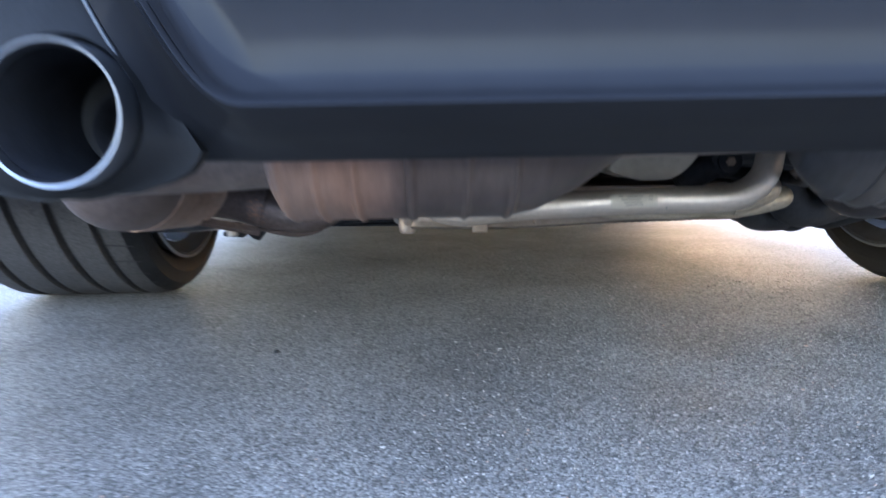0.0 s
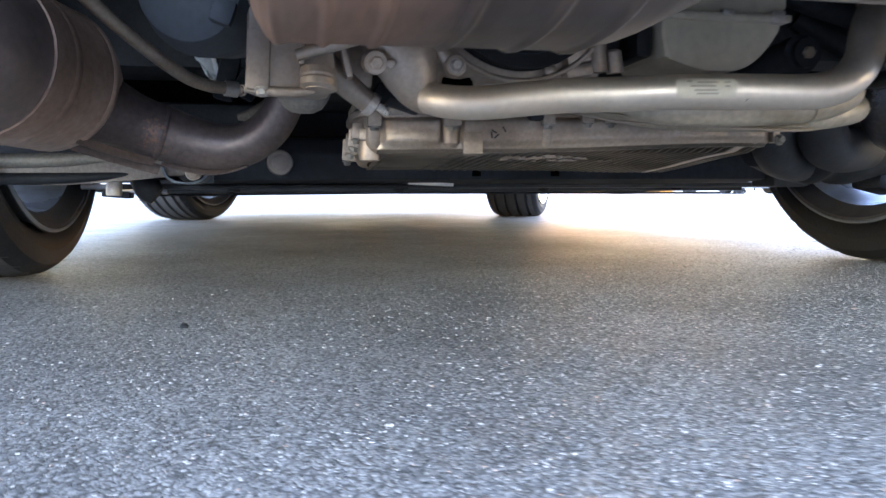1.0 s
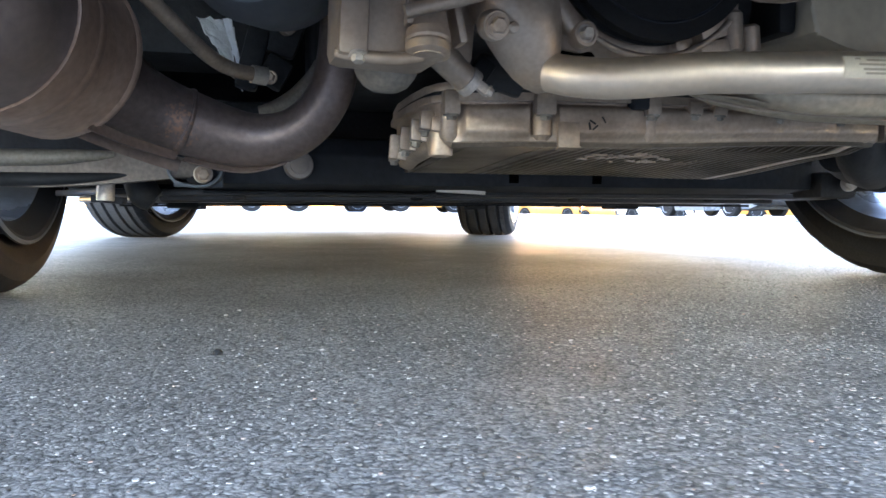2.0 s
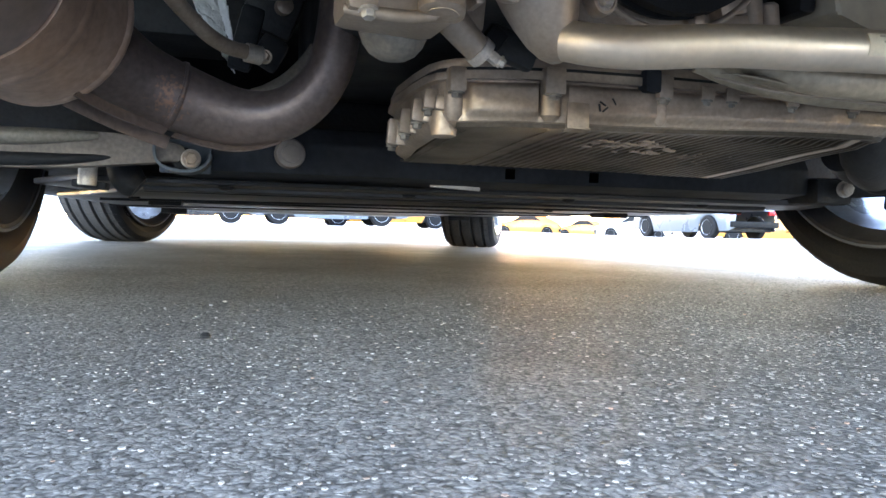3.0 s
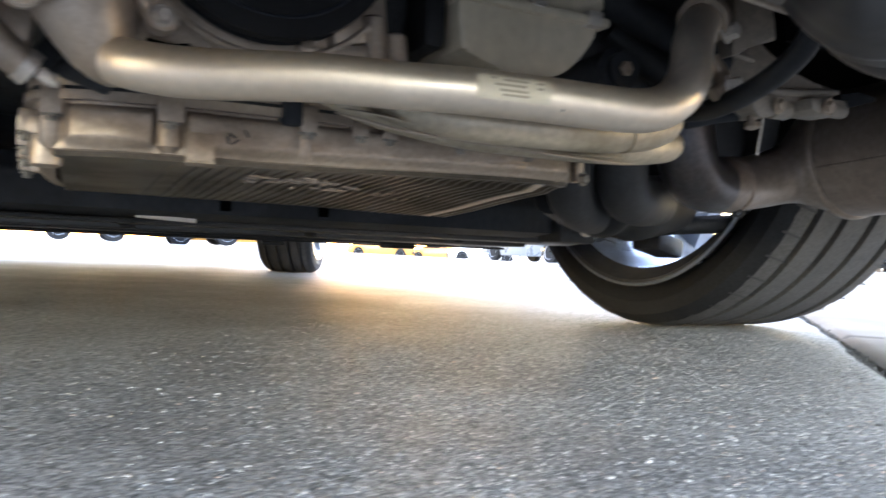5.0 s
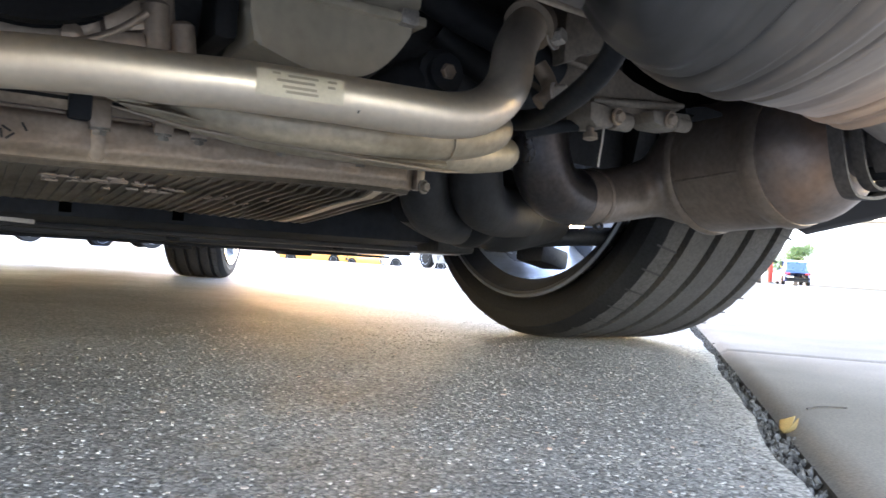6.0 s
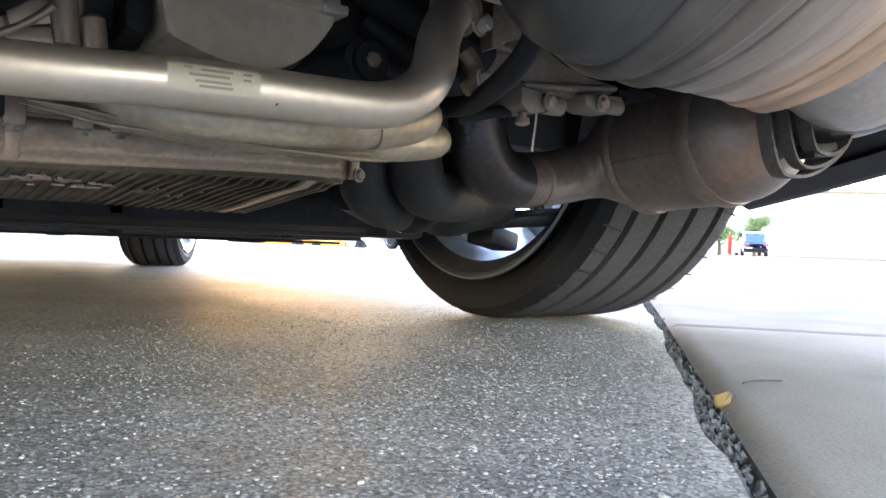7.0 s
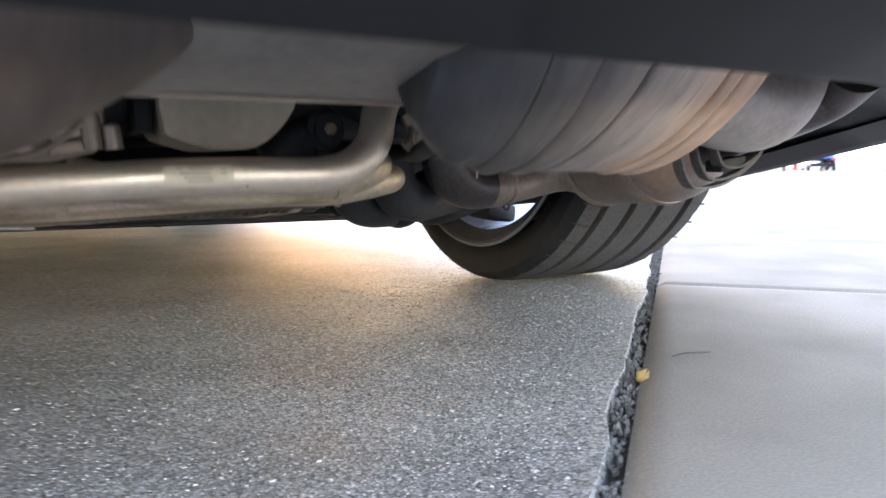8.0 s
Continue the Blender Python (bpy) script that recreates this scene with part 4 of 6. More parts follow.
part("strap_bolt", lathe([(0, 0.0045), (0.006, 0.0045), (0.007, 0.0025), (0.004, 0.002)], (0.416, -0.432, 0.158), (-0.4, -0.85, -0.1), 16, cap=False), M_FRAME, pipe_r)


def strap(name, pts, y, width, parent, mat, label="", slant=0.0, thick=0.0025):
    """A flat steel band bent along (x, z) points, its width running along y."""
    sp = spline([(a, b) for a, b in pts], 6)
    return part(name, sheet(lambda i, v: (sp[i][0] + slant * v, y + v * width, sp[i][1]), range(len(sp)), lin(-0.5, 0.5, 4), thick=thick), mat, parent, label, 50)


hanger = strap("hanger_bracket", [(0.442, 0.252), (0.446, 0.228), (0.456, 0.199), (0.467, 0.185), (0.480, 0.182), (0.504, 0.184), (0.528, 0.192), (0.552, 0.205), (0.569, 0.221), (0.575, 0.241)], -0.655, 0.012, car, M_BAND, "bent steel hanger loop")
strap("inner_band", [(0.456, 0.252), (0.462, 0.228), (0.471, 0.204), (0.483, 0.192), (0.501, 0.190), (0.526, 0.197), (0.549, 0.210), (0.562, 0.224)], -0.662, 0.010, hanger, M_BAND)
strap("inner_band", [(0.473, 0.252), (0.479, 0.230), (0.488, 0.210), (0.498, 0.202), (0.521, 0.203), (0.541, 0.212)], -0.668, 0.012, hanger, M_BAND)
part("hanger_block", box((0.511, -0.662, 0.206), (0.036, 0.020, 0.012), 0.003, (0, -8, 0)), M_RUBBER, hanger)
part("outlet_pipe", tube([(0.519, -0.612, 0.2335, 0.036), (0.530, -0.634, 0.242, 0.034), (0.556, -0.650, 0.252, 0.033), (0.590, -0.662, 0.262, 0.033), (0.618, -0.69, 0.28, 0.033), (0.60, -0.73, 0.30, 0.033)], 0.033, 28, 6), M_ELBOW, car, "stained outlet pipe")

# ---- bright crossover tube and the tubes under it ----
tube_a = part("crossover_tube", tube([(-0.172, -0.585, 0.1925, 0.0118), (-0.160, -0.597, 0.1885, 0.012), (-0.135, -0.606, 0.1872, 0.0122), (-0.08, -0.609, 0.1925, 0.0125), (-0.03, -0.611, 0.1945, 0.0128), (0.0, -0.6125, 0.1962, 0.013), (0.05, -0.6145, 0.1975, 0.0132), (0.09, -0.617, 0.1975, 0.0134), (0.118, -0.619, 0.1982, 0.0136), (0.138, -0.620, 0.2025, 0.0138), (0.153, -0.620, 0.2125, 0.014), (0.1620, -0.619, 0.2265, 0.0138), (0.1680, -0.614, 0.2450, 0.0135), (0.1790, -0.607, 0.2620, 0.0132), (0.1900, -0.602, 0.2720, 0.0130)], 0.013, 32, 6), M_STEEL, car, "satin bright steel crossover tube")
part("end_flange", tube([(0.1850, -0.6045, 0.2680), (0.1905, -0.6015, 0.2725)], 0.0172, 28, 2), M_ALU, tube_a, "pale flange on the tube end")


def sticker():
    bm = bmesh.new()
    lab = bmesh.new()
    sheet(lambda x, a: (x, -0.6137 - 0.0135 * math.cos(a) - (x - 0.03) * 0.04, 0.1970 + (x - 0.03) * 0.02 + 0.0135 * math.sin(a)), lin(0.004, 0.050, 14), lin(-0.42, 0.62, 10), lab, thick=0.0003)
    ob = part("sticker", lab, M_LABEL, tube_a, "small pale label with printed lines")
    for k, (a, x0, x1) in enumerate([(a - 0.3, x0, x1) for a, x0, x1 in [(0.78, 0.012, 0.016), (0.72, 0.020, 0.036), (0.72, 0.041, 0.046), (0.5, 0.014, 0.034), (0.48, 0.041, 0.045), (0.28, 0.017, 0.035), (0.1, 0.019, 0.036)]]):
        b = bmesh.new()
        sheet(lambda x, q: (x, -0.6137 - 0.0138 * math.cos(q) - (x - 0.03) * 0.04, 0.1970 + (x - 0.03) * 0.02 + 0.0138 * math.sin(q)), lin(x0, x1, 6), lin(a - 0.05, a + 0.05, 3), b, thick=0.0002)
        part("printed_bar", b, M_INK, ob)
    return ob


sticker()
part("drill_mark", lathe([(0, 0.0012), (0.0006, 0.001)], (0.060, -0.6255, 0.1905), (0.05, -0.8, -0.55), 10), M_BLACK, tube_a)
low = part("lower_tube", tube([(-0.045, -0.545, 0.206, 0.008), (-0.02, -0.560, 0.195, 0.011), (0.02, -0.573, 0.1880, 0.0122), (0.07, -0.579, 0.1872, 0.0126), (0.12, -0.581, 0.1890, 0.0128), (0.145, -0.580, 0.1925, 0.0130)], 0.0125, 26, 8), M_PIPE2, car, "dull steel tube")
part("lobe", tube([(0.1405, -0.5805, 0.1915, 0.0139), (0.158, -0.579, 0.1955, 0.0146), (0.173, -0.576, 0.2005, 0.0150), (0.183, -0.573, 0.2045, 0.0146), (0.1905, -0.570, 0.2068, 0.0118), (0.1955, -0.568, 0.2080, 0.0068), (0.197, -0.567, 0.2084, 0.0015)], 0.014, 26, 5), M_PIPE2, low, "rounded sleeve end of a dull tube")
third = part("lower_tube", tube([(-0.05, -0.532, 0.200, 0.006), (-0.02, -0.541, 0.1915, 0.009), (0.03, -0.552, 0.1855, 0.0116), (0.09, -0.560, 0.1838, 0.0122), (0.14, -0.5605, 0.1850, 0.0126), (0.175, -0.557, 0.1880, 0.0130), (0.197, -0.552, 0.1915, 0.0132), (0.2110, -0.549, 0.1938, 0.0124), (0.2185, -0.547, 0.1950, 0.0085), (0.2215, -0.546, 0.1956, 0.002)], 0.012, 26, 8), M_PIPE2, car, "dull steel tube with a rounded end")
part("folded_lip", tube([(-0.052, -0.5555, 0.1860, 0.0006), (-0.035, -0.5585, 0.1830, 0.0011), (-0.01, -0.5640, 0.1785, 0.0013), (0.03, -0.5685, 0.1760, 0.0013), (0.08, -0.5700, 0.1742, 0.0013), (0.13, -0.5690, 0.1728, 0.0013), (0.155, -0.5640, 0.1735, 0.0012), (0.172, -0.559, 0.1752, 0.0008)], 0.0012, 10, 8, flat=0.8), M_ALU, third, "thin pale folded lip")
part("shield", sheet(lambda x, v: (x, -0.560 - 0.0085 * math.sin(v * 1.5) - 0.004 * v, 0.1885 - 0.0105 * smooth(-0.05, 0.06, x) * v - 0.003 * v + 0.0012 * smooth(0.1, 0.18, x)), lin(-0.050, 0.150, 40), lin(0, 1, 8), thick=0.0008), M_PIPE2, third, "thin folded half shell over the tube", 60)
clamp = part("pipe_clamp", tube([(0.197, -0.602, 0.246), (0.203, -0.605, 0.236), (0.201, -0.610, 0.226), (0.194, -0.608, 0.219)], 0.0055, 12, 6), M_ALU, car, "pale clamp and bolts")
part("clamp_bolt", hexbolt((0.203, -0.612, 0.226), (0.5, -0.8, 0.1), 0.0055, 0.008), M_BOLT, clamp)
part("clamp_bolt", hexbolt((0.201, -0.610, 0.262), (0.3, -0.9, 0.1), 0.0055, 0.008), M_BOLT, clamp)
part("rubber_hose", tube([(0.135, -0.675, 0.274), (0.158, -0.695, 0.266), (0.174, -0.699, 0.250), (0.180, -0.690, 0.234), (0.188, -0.662, 0.2215), (0.203, -0.612, 0.2145), (0.212, -0.572, 0.2155), (0.19, -0.545, 0.218), (0.15, -0.53, 0.222)], 0.0072, 18, 8), M_RUBBER, car, "black rubber hose loop")


# ---- oil pan ----
def pan_bottom(x, y):
    back = smooth(-0.48, -0.22, y)
    return 0.1572 + 0.0075 * smooth(-0.1, 0.16, x) * (1 - back) - 0.0105 * back


def pan_rear(x):
    """Where the pan's rear face stands: bowed, falling back towards its ends."""
    return float(np.interp(x, [-0.2075, -0.200, -0.185, -0.16, -0.12, -0.05, 0.06, 0.165, 0.184], [-0.4475, -0.4575, -0.4655, -0.4745, -0.4825, -0.486, -0.485, -0.480, -0.470]))


def pan_outline(grow=0.0):
    """The pan's plan, pushed outwards by grow."""
    rear = [(x, pan_rear(x)) for x in lin(-0.2075, 0.184, 60)]
    rest = [(0.1885, -0.455), (0.189, -0.40), (0.188, -0.30), (0.178, -0.245), (0.155, -0.228), (0.0, -0.222), (-0.165, -0.226), (-0.192, -0.240), (-0.205, -0.27), (-0.212, -0.33), (-0.2125, -0.39), (-0.2105, -0.432)]
    pts = [Vector(p) for p in rear + rest]
    out = []
    for i, p in enumerate(pts):
        d = (pts[(i + 1) % len(pts)] - pts[i - 1]).normalized()
        out.append(p + Vector((d.y, -d.x)) * grow)
    return out


def build_pan():
    bm = bmesh.new()
    rings = []
    for inset, top, base in ((0.0, 0.206, None), (0.0, 0.186, None), (0.0005, None, 0.014), (0.0012, None, 0.0075), (0.0035, None, 0.0032), (0.008, None, 0.0008), (0.015, None, 0.0)):
        rings.append([(p.x, p.y, top if base is None else pan_bottom(p.x, p.y) + base) for p in pan_outline(-inset)])
    ring_mesh(bm, rings, cap=False)
    return part("oil_pan", bm, M_ALU2, car, "cast aluminium oil pan with ribs below", 40)


pan = build_pan()
# floor and ribs take the darker aluminium that carries the underside's shade
part("pan_floor", sheet(lambda u, v: (lambda a, b: (a.x + (b.x - a.x) * v, a.y + (b.y - a.y) * v, pan_bottom(a.x + (b.x - a.x) * v, a.y + (b.y - a.y) * v) + (0.0030 if v in (0, 1) else 0.0)))(Vector((-0.198 + 0.378 * u, pan_rear(-0.198 + 0.378 * u) + 0.004)), Vector((-0.190 + 0.365 * u, -0.232))), lin(0, 1, 40), [0, 0.012, 0.04, 0.2, 0.4, 0.6, 0.8, 0.97, 1]), M_PANFLOOR, pan, "ribbed underside of the pan, shade painted in", 40)
part("pan_flange", prism([(p.x, p.y) for p in pan_outline(0.0062)], 0.1902, 0.1962, "z", 0.0016), M_ALU2, pan)
part("pan_flange", prism([(p.x, p.y) for p in pan_outline(0.0040)], 0.1990, 0.2050, "z", 0.0016), M_ALU2, pan)
part("gasket", prism([(p.x, p.y) for p in pan_outline(0.0032)], 0.1960, 0.1992, "z"), M_BLACK, pan, "dark gasket line")
RIB_X = [-0.186, -0.128] + [-0.112 + 0.0092 * k for k in range(29)] + [0.1535, 0.166, 0.174]
for k, x in enumerate(RIB_X):
    bright = x == 0.1535
    y0, y1 = pan_rear(x) + 0.014, -0.236
    bm = bmesh.new()
    w = 0.0062 if bright else (0.0013 if k < 2 else 0.0021)
    h = 0.0011 if k < 2 else 0.0016 + 0.0026 * smooth(0.0, 0.12, x)
    rings = [[(x - w, y, pan_bottom(x, y) + 0.006), (x - w * 0.6, y, pan_bottom(x, y) - h * q), (x + w * 0.6, y, pan_bottom(x, y) - h * q), (x + w, y, pan_bottom(x, y) + 0.006)] for y, q in ((y0, 0.1), (y0 + 0.016, 1), (-0.40, 1), (-0.32, 1), (y1 - 0.02, 1), (y1, 0.1))]
    ring_mesh(bm, rings)
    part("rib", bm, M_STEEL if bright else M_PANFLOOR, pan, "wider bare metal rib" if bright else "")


def pan_boss(x, top_w, low_r, z_step):
    """A square bolt seat under the flange on a slimmer column."""
    y = pan_rear(x)
    boss = part("bolt_boss", box((x, y - 0.0035, (0.199 + z_step) / 2), (top_w, 0.013, 0.199 - z_step), 0.0026), M_ALU2, pan)
    part("column", lathe([(pan_bottom(x, y) + 0.004, low_r * 0.55), (pan_bottom(x, y) + 0.008, low_r), (z_step + 0.002, low_r * 1.04)], (x, y + 0.0012, 0), (0, 0, 1), 20), M_ALU2, boss)
    part("bolt", hexbolt((x, y - 0.0040, z_step + 0.0006), (0, 0, -1), 0.0046, 0.0035), M_ARM, boss)


for x, tw, lr, zs in ((-0.2005, 0.013, 0.0070, 0.1805), (-0.1345, 0.0165, 0.0080, 0.1795), (-0.049, 0.0125, 0.0062, 0.1815)):
    pan_boss(x, tw, lr, zs)
part("flange_block", box((-0.0605, -0.4905, 0.1935), (0.013, 0.014, 0.017), 0.0025), M_FRAME, pan, "dark block beside a bolt seat")
for x in (-0.012, 0.010, 0.066, 0.128):
    y = pan_rear(x)
    seat = part("flange_seat", box((x, y - 0.003, 0.1885), (0.012, 0.011, 0.0105), 0.002), M_ALU2, pan)
    part("bolt", hexbolt((x, y - 0.0035, 0.1835), (0, 0, -1), 0.0042, 0.0035), M_ARM, seat)
part("end_lug", box((0.185, -0.472, 0.1770), (0.008, 0.012, 0.018), 0.0025), M_ALU2, pan)
part("end_bolt", hexbolt((0.1875, -0.4770, 0.1710), (0.3, -1, 0), 0.0042, 0.004), M_ARM, pan)


def pan_front():
    """The rear face of the pan: two raised panels, then one long wavy face, rounded above and below."""
    def at(x, v):
        up = smooth(-0.1945, -0.1900, x) * (1 - smooth(-0.1460, -0.1425, x)) + smooth(-0.1265, -0.1235, x) * (1 - smooth(0.168, 0.178, x))
        dip = 0.6 * max(0, 1 - abs(x + 0.049) / 0.011) + 0.3 * max(0, 1 - abs(x - 0.020) / 0.009) + 0.35 * max(0, 1 - abs(x - 0.070) / 0.008) + 0.3 * max(0, 1 - abs(x - 0.128) / 0.008)
        lip_v = smooth(0.0, 0.30, v) * (1 - smooth(0.90, 1.0, v))
        d = 0.0052 * up * (1 - min(1, dip)) * lip_v + (0.0011 * noise.noise((x * 35, v * 1.5, 0)) + 0.0004 * noise.noise((x * 150, v * 9, 4))) * up
        z0, z1 = pan_bottom(x, -0.48) + 0.0035, 0.1885
        return (x, pan_rear(x) - 0.0004 - d, z0 + (z1 - z0) * v)
    return part("rear_face", sheet(at, lin(-0.204, 0.180, 230), lin(0, 1, 16)), M_ALU2, pan, angle=50)


pan_front()
rnd = random.Random(12)
for k in range(44):
    x = rnd.uniform(-0.075, 0.10)
    y = -0.435 + 0.085 * (x + 0.075) / 0.175 + rnd.gauss(0, 0.015)
    part("cast_scar", box((x, y, pan_bottom(x, y) - 0.0018), (rnd.uniform(0.004, 0.013), rnd.uniform(0.002, 0.005), 0.0018), 0.0005, (0, 0, rnd.uniform(-30, 30))), M_ALU2, pan)
part("cast_tab", box((-0.1165, -0.4875, 0.1655), (0.0175, 0.0030, 0.0190), 0.0008), M_ALU2, pan)
part("tab_lip", box((-0.1165, -0.4870, 0.1555), (0.0185, 0.0070, 0.0014), 0.0005, (-16, 0, 0)), M_ALU, pan)
for dx, dz, a in ((0, 0, 30), (0.002, -0.004, -40), (-0.0025, -0.003, 80), (0.009, 0.002, 60)):
    part("ink_mark", box((-0.0975 + dx, pan_rear(-0.0975) - 0.0058, 0.1752 + dz), (0.0055, 0.0008, 0.0012), 0, (0, a, 0)), M_BLACK, pan)
for x, y, z0, z1, w in ((-0.2135, -0.437, 0.1710, 0.1860, 0.011), (-0.2145, -0.405, 0.1650, 0.1830, 0.013), (-0.2155, -0.366, 0.1600, 0.1810, 0.014), (-0.2160, -0.318, 0.1550, 0.1780, 0.016)):
    lug = part("pan_side_lug", box((x, y, (z0 + z1) / 2), (0.011, w, z1 - z0), 0.0024, (0, 4, -8)), M_ALU2, pan)
    part("bolt", hexbolt((x - 0.001, y, z0), (0, 0, -1), 0.0040, 0.004), M_ARM, lug)
    part("web", box((x + 0.006, y - 0.012, (z0 + z1) / 2 - 0.004), (0.010, 0.009, (z1 - z0) * 0.75), 0.002, (0, 6, -15)), M_ALU2, lug)
part("corner_foot", lathe([(0.1500, 0.006), (0.1515, 0.0095), (0.160, 0.0105), (0.172, 0.0095)], (-0.2030, -0.438, 0), (0, 0, 1), 22), M_ALU2, pan, "rounded lower corner of the casting")

# ---- engine castings above the pan ----
canister = part("filter_housing", lathe([(-0.0125, 0.003), (-0.0117, 0.009), (-0.0085, 0.0145), (-0.003, 0.0188), (0.003, 0.0212), (0.010, 0.0222), (0.012, 0.0228), (0.014, 0.0222), (0.05, 0.0222)], (-0.2625, -0.528, 0.1975), (0.04, 0.0, 1), 40), M_ARM, car, "round cast aluminium filter housing")


def cast_housing():
    """A lumpy cast box with a stepped front, ribs, a slanted bar and a round cap."""
    block = part("cast_block", box((-0.2715, -0.5720, 0.2230), (0.060, 0.050, 0.058), 0.007, (0, 2, 3)), M_ALU, car, "cast aluminium block with ribs and a round cap", 40)
    part("step", box((-0.2925, -0.5955, 0.2150), (0.0165, 0.012, 0.042), 0.0035, (0, 3, 0)), M_ALU, block)
    part("step", box((-0.2505, -0.5960, 0.2080), (0.022, 0.016, 0.030), 0.004, (0, -6, 0)), M_ALU, block)
    part("lower_lip", tube([(-0.302, -0.592, 0.1960, 0.0030), (-0.285, -0.598, 0.1935, 0.0036), (-0.268, -0.600, 0.1930, 0.0036), (-0.255, -0.600, 0.1950, 0.0032)], 0.0034, 12, 6), M_ALU, block)
    part("slanted_bar", tube([(-0.2665, -0.609, 0.2165, 0.0040), (-0.245, -0.611, 0.2230, 0.0046), (-0.222, -0.611, 0.2300, 0.0046), (-0.205, -0.606, 0.2390, 0.0050)], 0.0045, 14, 6), M_ALU, block)
    part("rib", box((-0.262, -0.602, 0.226), (0.0040, 0.010, 0.030), 0.0014, (0, 4, 0)), M_ALU, block)
    part("rib", box((-0.2335, -0.590, 0.222), (0.0046, 0.018, 0.036), 0.0014, (0, -12, 0)), M_ALU, block)
    cap = part("cap", lathe([(0.0, 0.0100), (0.0016, 0.0124), (0.0060, 0.0128), (0.0075, 0.0118), (0.0090, 0.0128), (0.0140, 0.0124)], (-0.2525, -0.604, 0.1945), (0.05, 0.18, 1), 30), M_ALU, block, "round cast cap with a groove")
    part("cap_face", lathe([(-0.0008, 0.004), (-0.0006, 0.0088), (0.001, 0.0092)], (-0.2525, -0.604, 0.1945), (0.05, 0.18, 1), 24), M_ALU2, cap)
    part("bolt_head", hexbolt((-0.2905, -0.5985, 0.1950), (0, -0.3, -1), 0.0040, 0.004), M_BOLT, block)


cast_housing()
part("spigot", tube([(-0.246, -0.556, 0.2190, 0.0105), (-0.233, -0.552, 0.2080, 0.0100), (-0.221, -0.5475, 0.1985, 0.0090), (-0.2125, -0.5450, 0.1925, 0.0086)], 0.0086, 22, 5), M_ALU, car, "short cast spigot")
clip = part("hose_clip", tube([(-0.2135, -0.5452, 0.1932), (-0.2085, -0.5438, 0.1898)], 0.0096, 22, 2), M_BOLT, car, "zinc hose clip")
part("clip_screw", box((-0.2025, -0.5465, 0.1875), (0.0075, 0.006, 0.0065), 0.0012, (0, 35, 0)), M_BOLT, clip)
part("screw_head", hexbolt((-0.1995, -0.5475, 0.1860), (0.8, -0.3, -0.5), 0.0030, 0.003), M_BOLT, clip)
part("sensor_plug", box((-0.2025, -0.5390, 0.1990), (0.013, 0.014, 0.018), 0.003, (0, 35, 0)), M_PLASTIC, car, "dark green-black sensor plug")
part("dark_web", box((-0.186, -0.530, 0.199), (0.036, 0.012, 0.020), 0.004, (0, 18, 0)), M_DARK, car, "dark web behind the outlet")
def funnel():
    """A rounded cast funnel pointing down, its outlet side cut off straight."""
    rings = []
    for z, cx, cy, rx, ry in ((0.1822, -0.1735, -0.574, 0.0035, 0.006), (0.1850, -0.1755, -0.575, 0.0085, 0.0115), (0.1905, -0.1785, -0.576, 0.0135, 0.0150), (0.1990, -0.1820, -0.577, 0.0182, 0.0180), (0.2100, -0.1860, -0.578, 0.0228, 0.0210), (0.2250, -0.1905, -0.578, 0.0275, 0.0235), (0.2450, -0.1950, -0.577, 0.0310, 0.0250), (0.2850, -0.1980, -0.575, 0.0320, 0.0260)):
        ring = []
        for k in range(40):
            a = 2 * math.pi * k / 40
            x = cx + rx * math.cos(a)
            cut_x = -0.1635 + 0.14 * (z - 0.20)
            ring.append((min(x, cut_x - 0.002 * max(0.0, x - cut_x)), cy + ry * math.sin(a) * (1.0 if math.cos(a) < 0.6 else 0.94), z))
        rings.append(ring)
    return part("pump_outlet", ring_mesh(bmesh.new(), rings), M_ALU, car, "cast aluminium pump outlet narrowing to a rounded tip", 40)


spout = funnel()
part("dimple", lathe([(0, 0.0034), (0.0012, 0.003), (0.0018, 0.001)], (-0.2015, -0.6015, 0.214), (0, -1, -0.2), 14), M_ALU2, spout)
part("outlet_lug", tube([(-0.214, -0.594, 0.2160, 0.0085), (-0.2125, -0.599, 0.2150, 0.0090), (-0.2120, -0.603, 0.2140, 0.0080)], 0.008, 20, 3), M_ALU, spout)
part("lug_bolt", hexbolt((-0.2118, -0.6035, 0.2138), (0.05, -1, -0.15), 0.0050, 0.004), M_ALU2, spout)
part("cast_web", prism([(-0.246, 0.250), (-0.243, 0.214), (-0.236, 0.206), (-0.210, 0.203), (-0.206, 0.250)], -0.548, -0.53, "y", 0.003), M_ALU2, car, "cast web between the housings")
part("strut", tube([(-0.153, -0.586, 0.2155, 0.0072), (-0.166, -0.583, 0.2330, 0.0065), (-0.180, -0.580, 0.2520, 0.0070)], 0.007, 16, 5), M_ALU, car, "short cast strut to a bolt eye")
part("blue_grey_housing", lathe([(-0.05, 0.03), (-0.045, 0.044), (-0.02, 0.056), (0.03, 0.056), (0.06, 0.04)], (-0.335, -0.47, 0.292), (0.35, 1, 0.15), 36), M_HOUSING, car, "rounded blue-grey plastic housing")
part("housing_lug", box((-0.322, -0.525, 0.262), (0.018, 0.014, 0.02), 0.004, (0, 20, 0)), M_HOUSING, car, "small plastic lug")
case = part("engine_case", prism([(-0.162, 0.212), (-0.12, 0.207), (-0.06, 0.207), (-0.030, 0.214), (-0.0215, 0.232), (-0.0255, 0.262), (-0.036, 0.32), (-0.16, 0.32)], -0.560, -0.50, "y", 0.003), M_ALU, car, "pale cast engine cover")
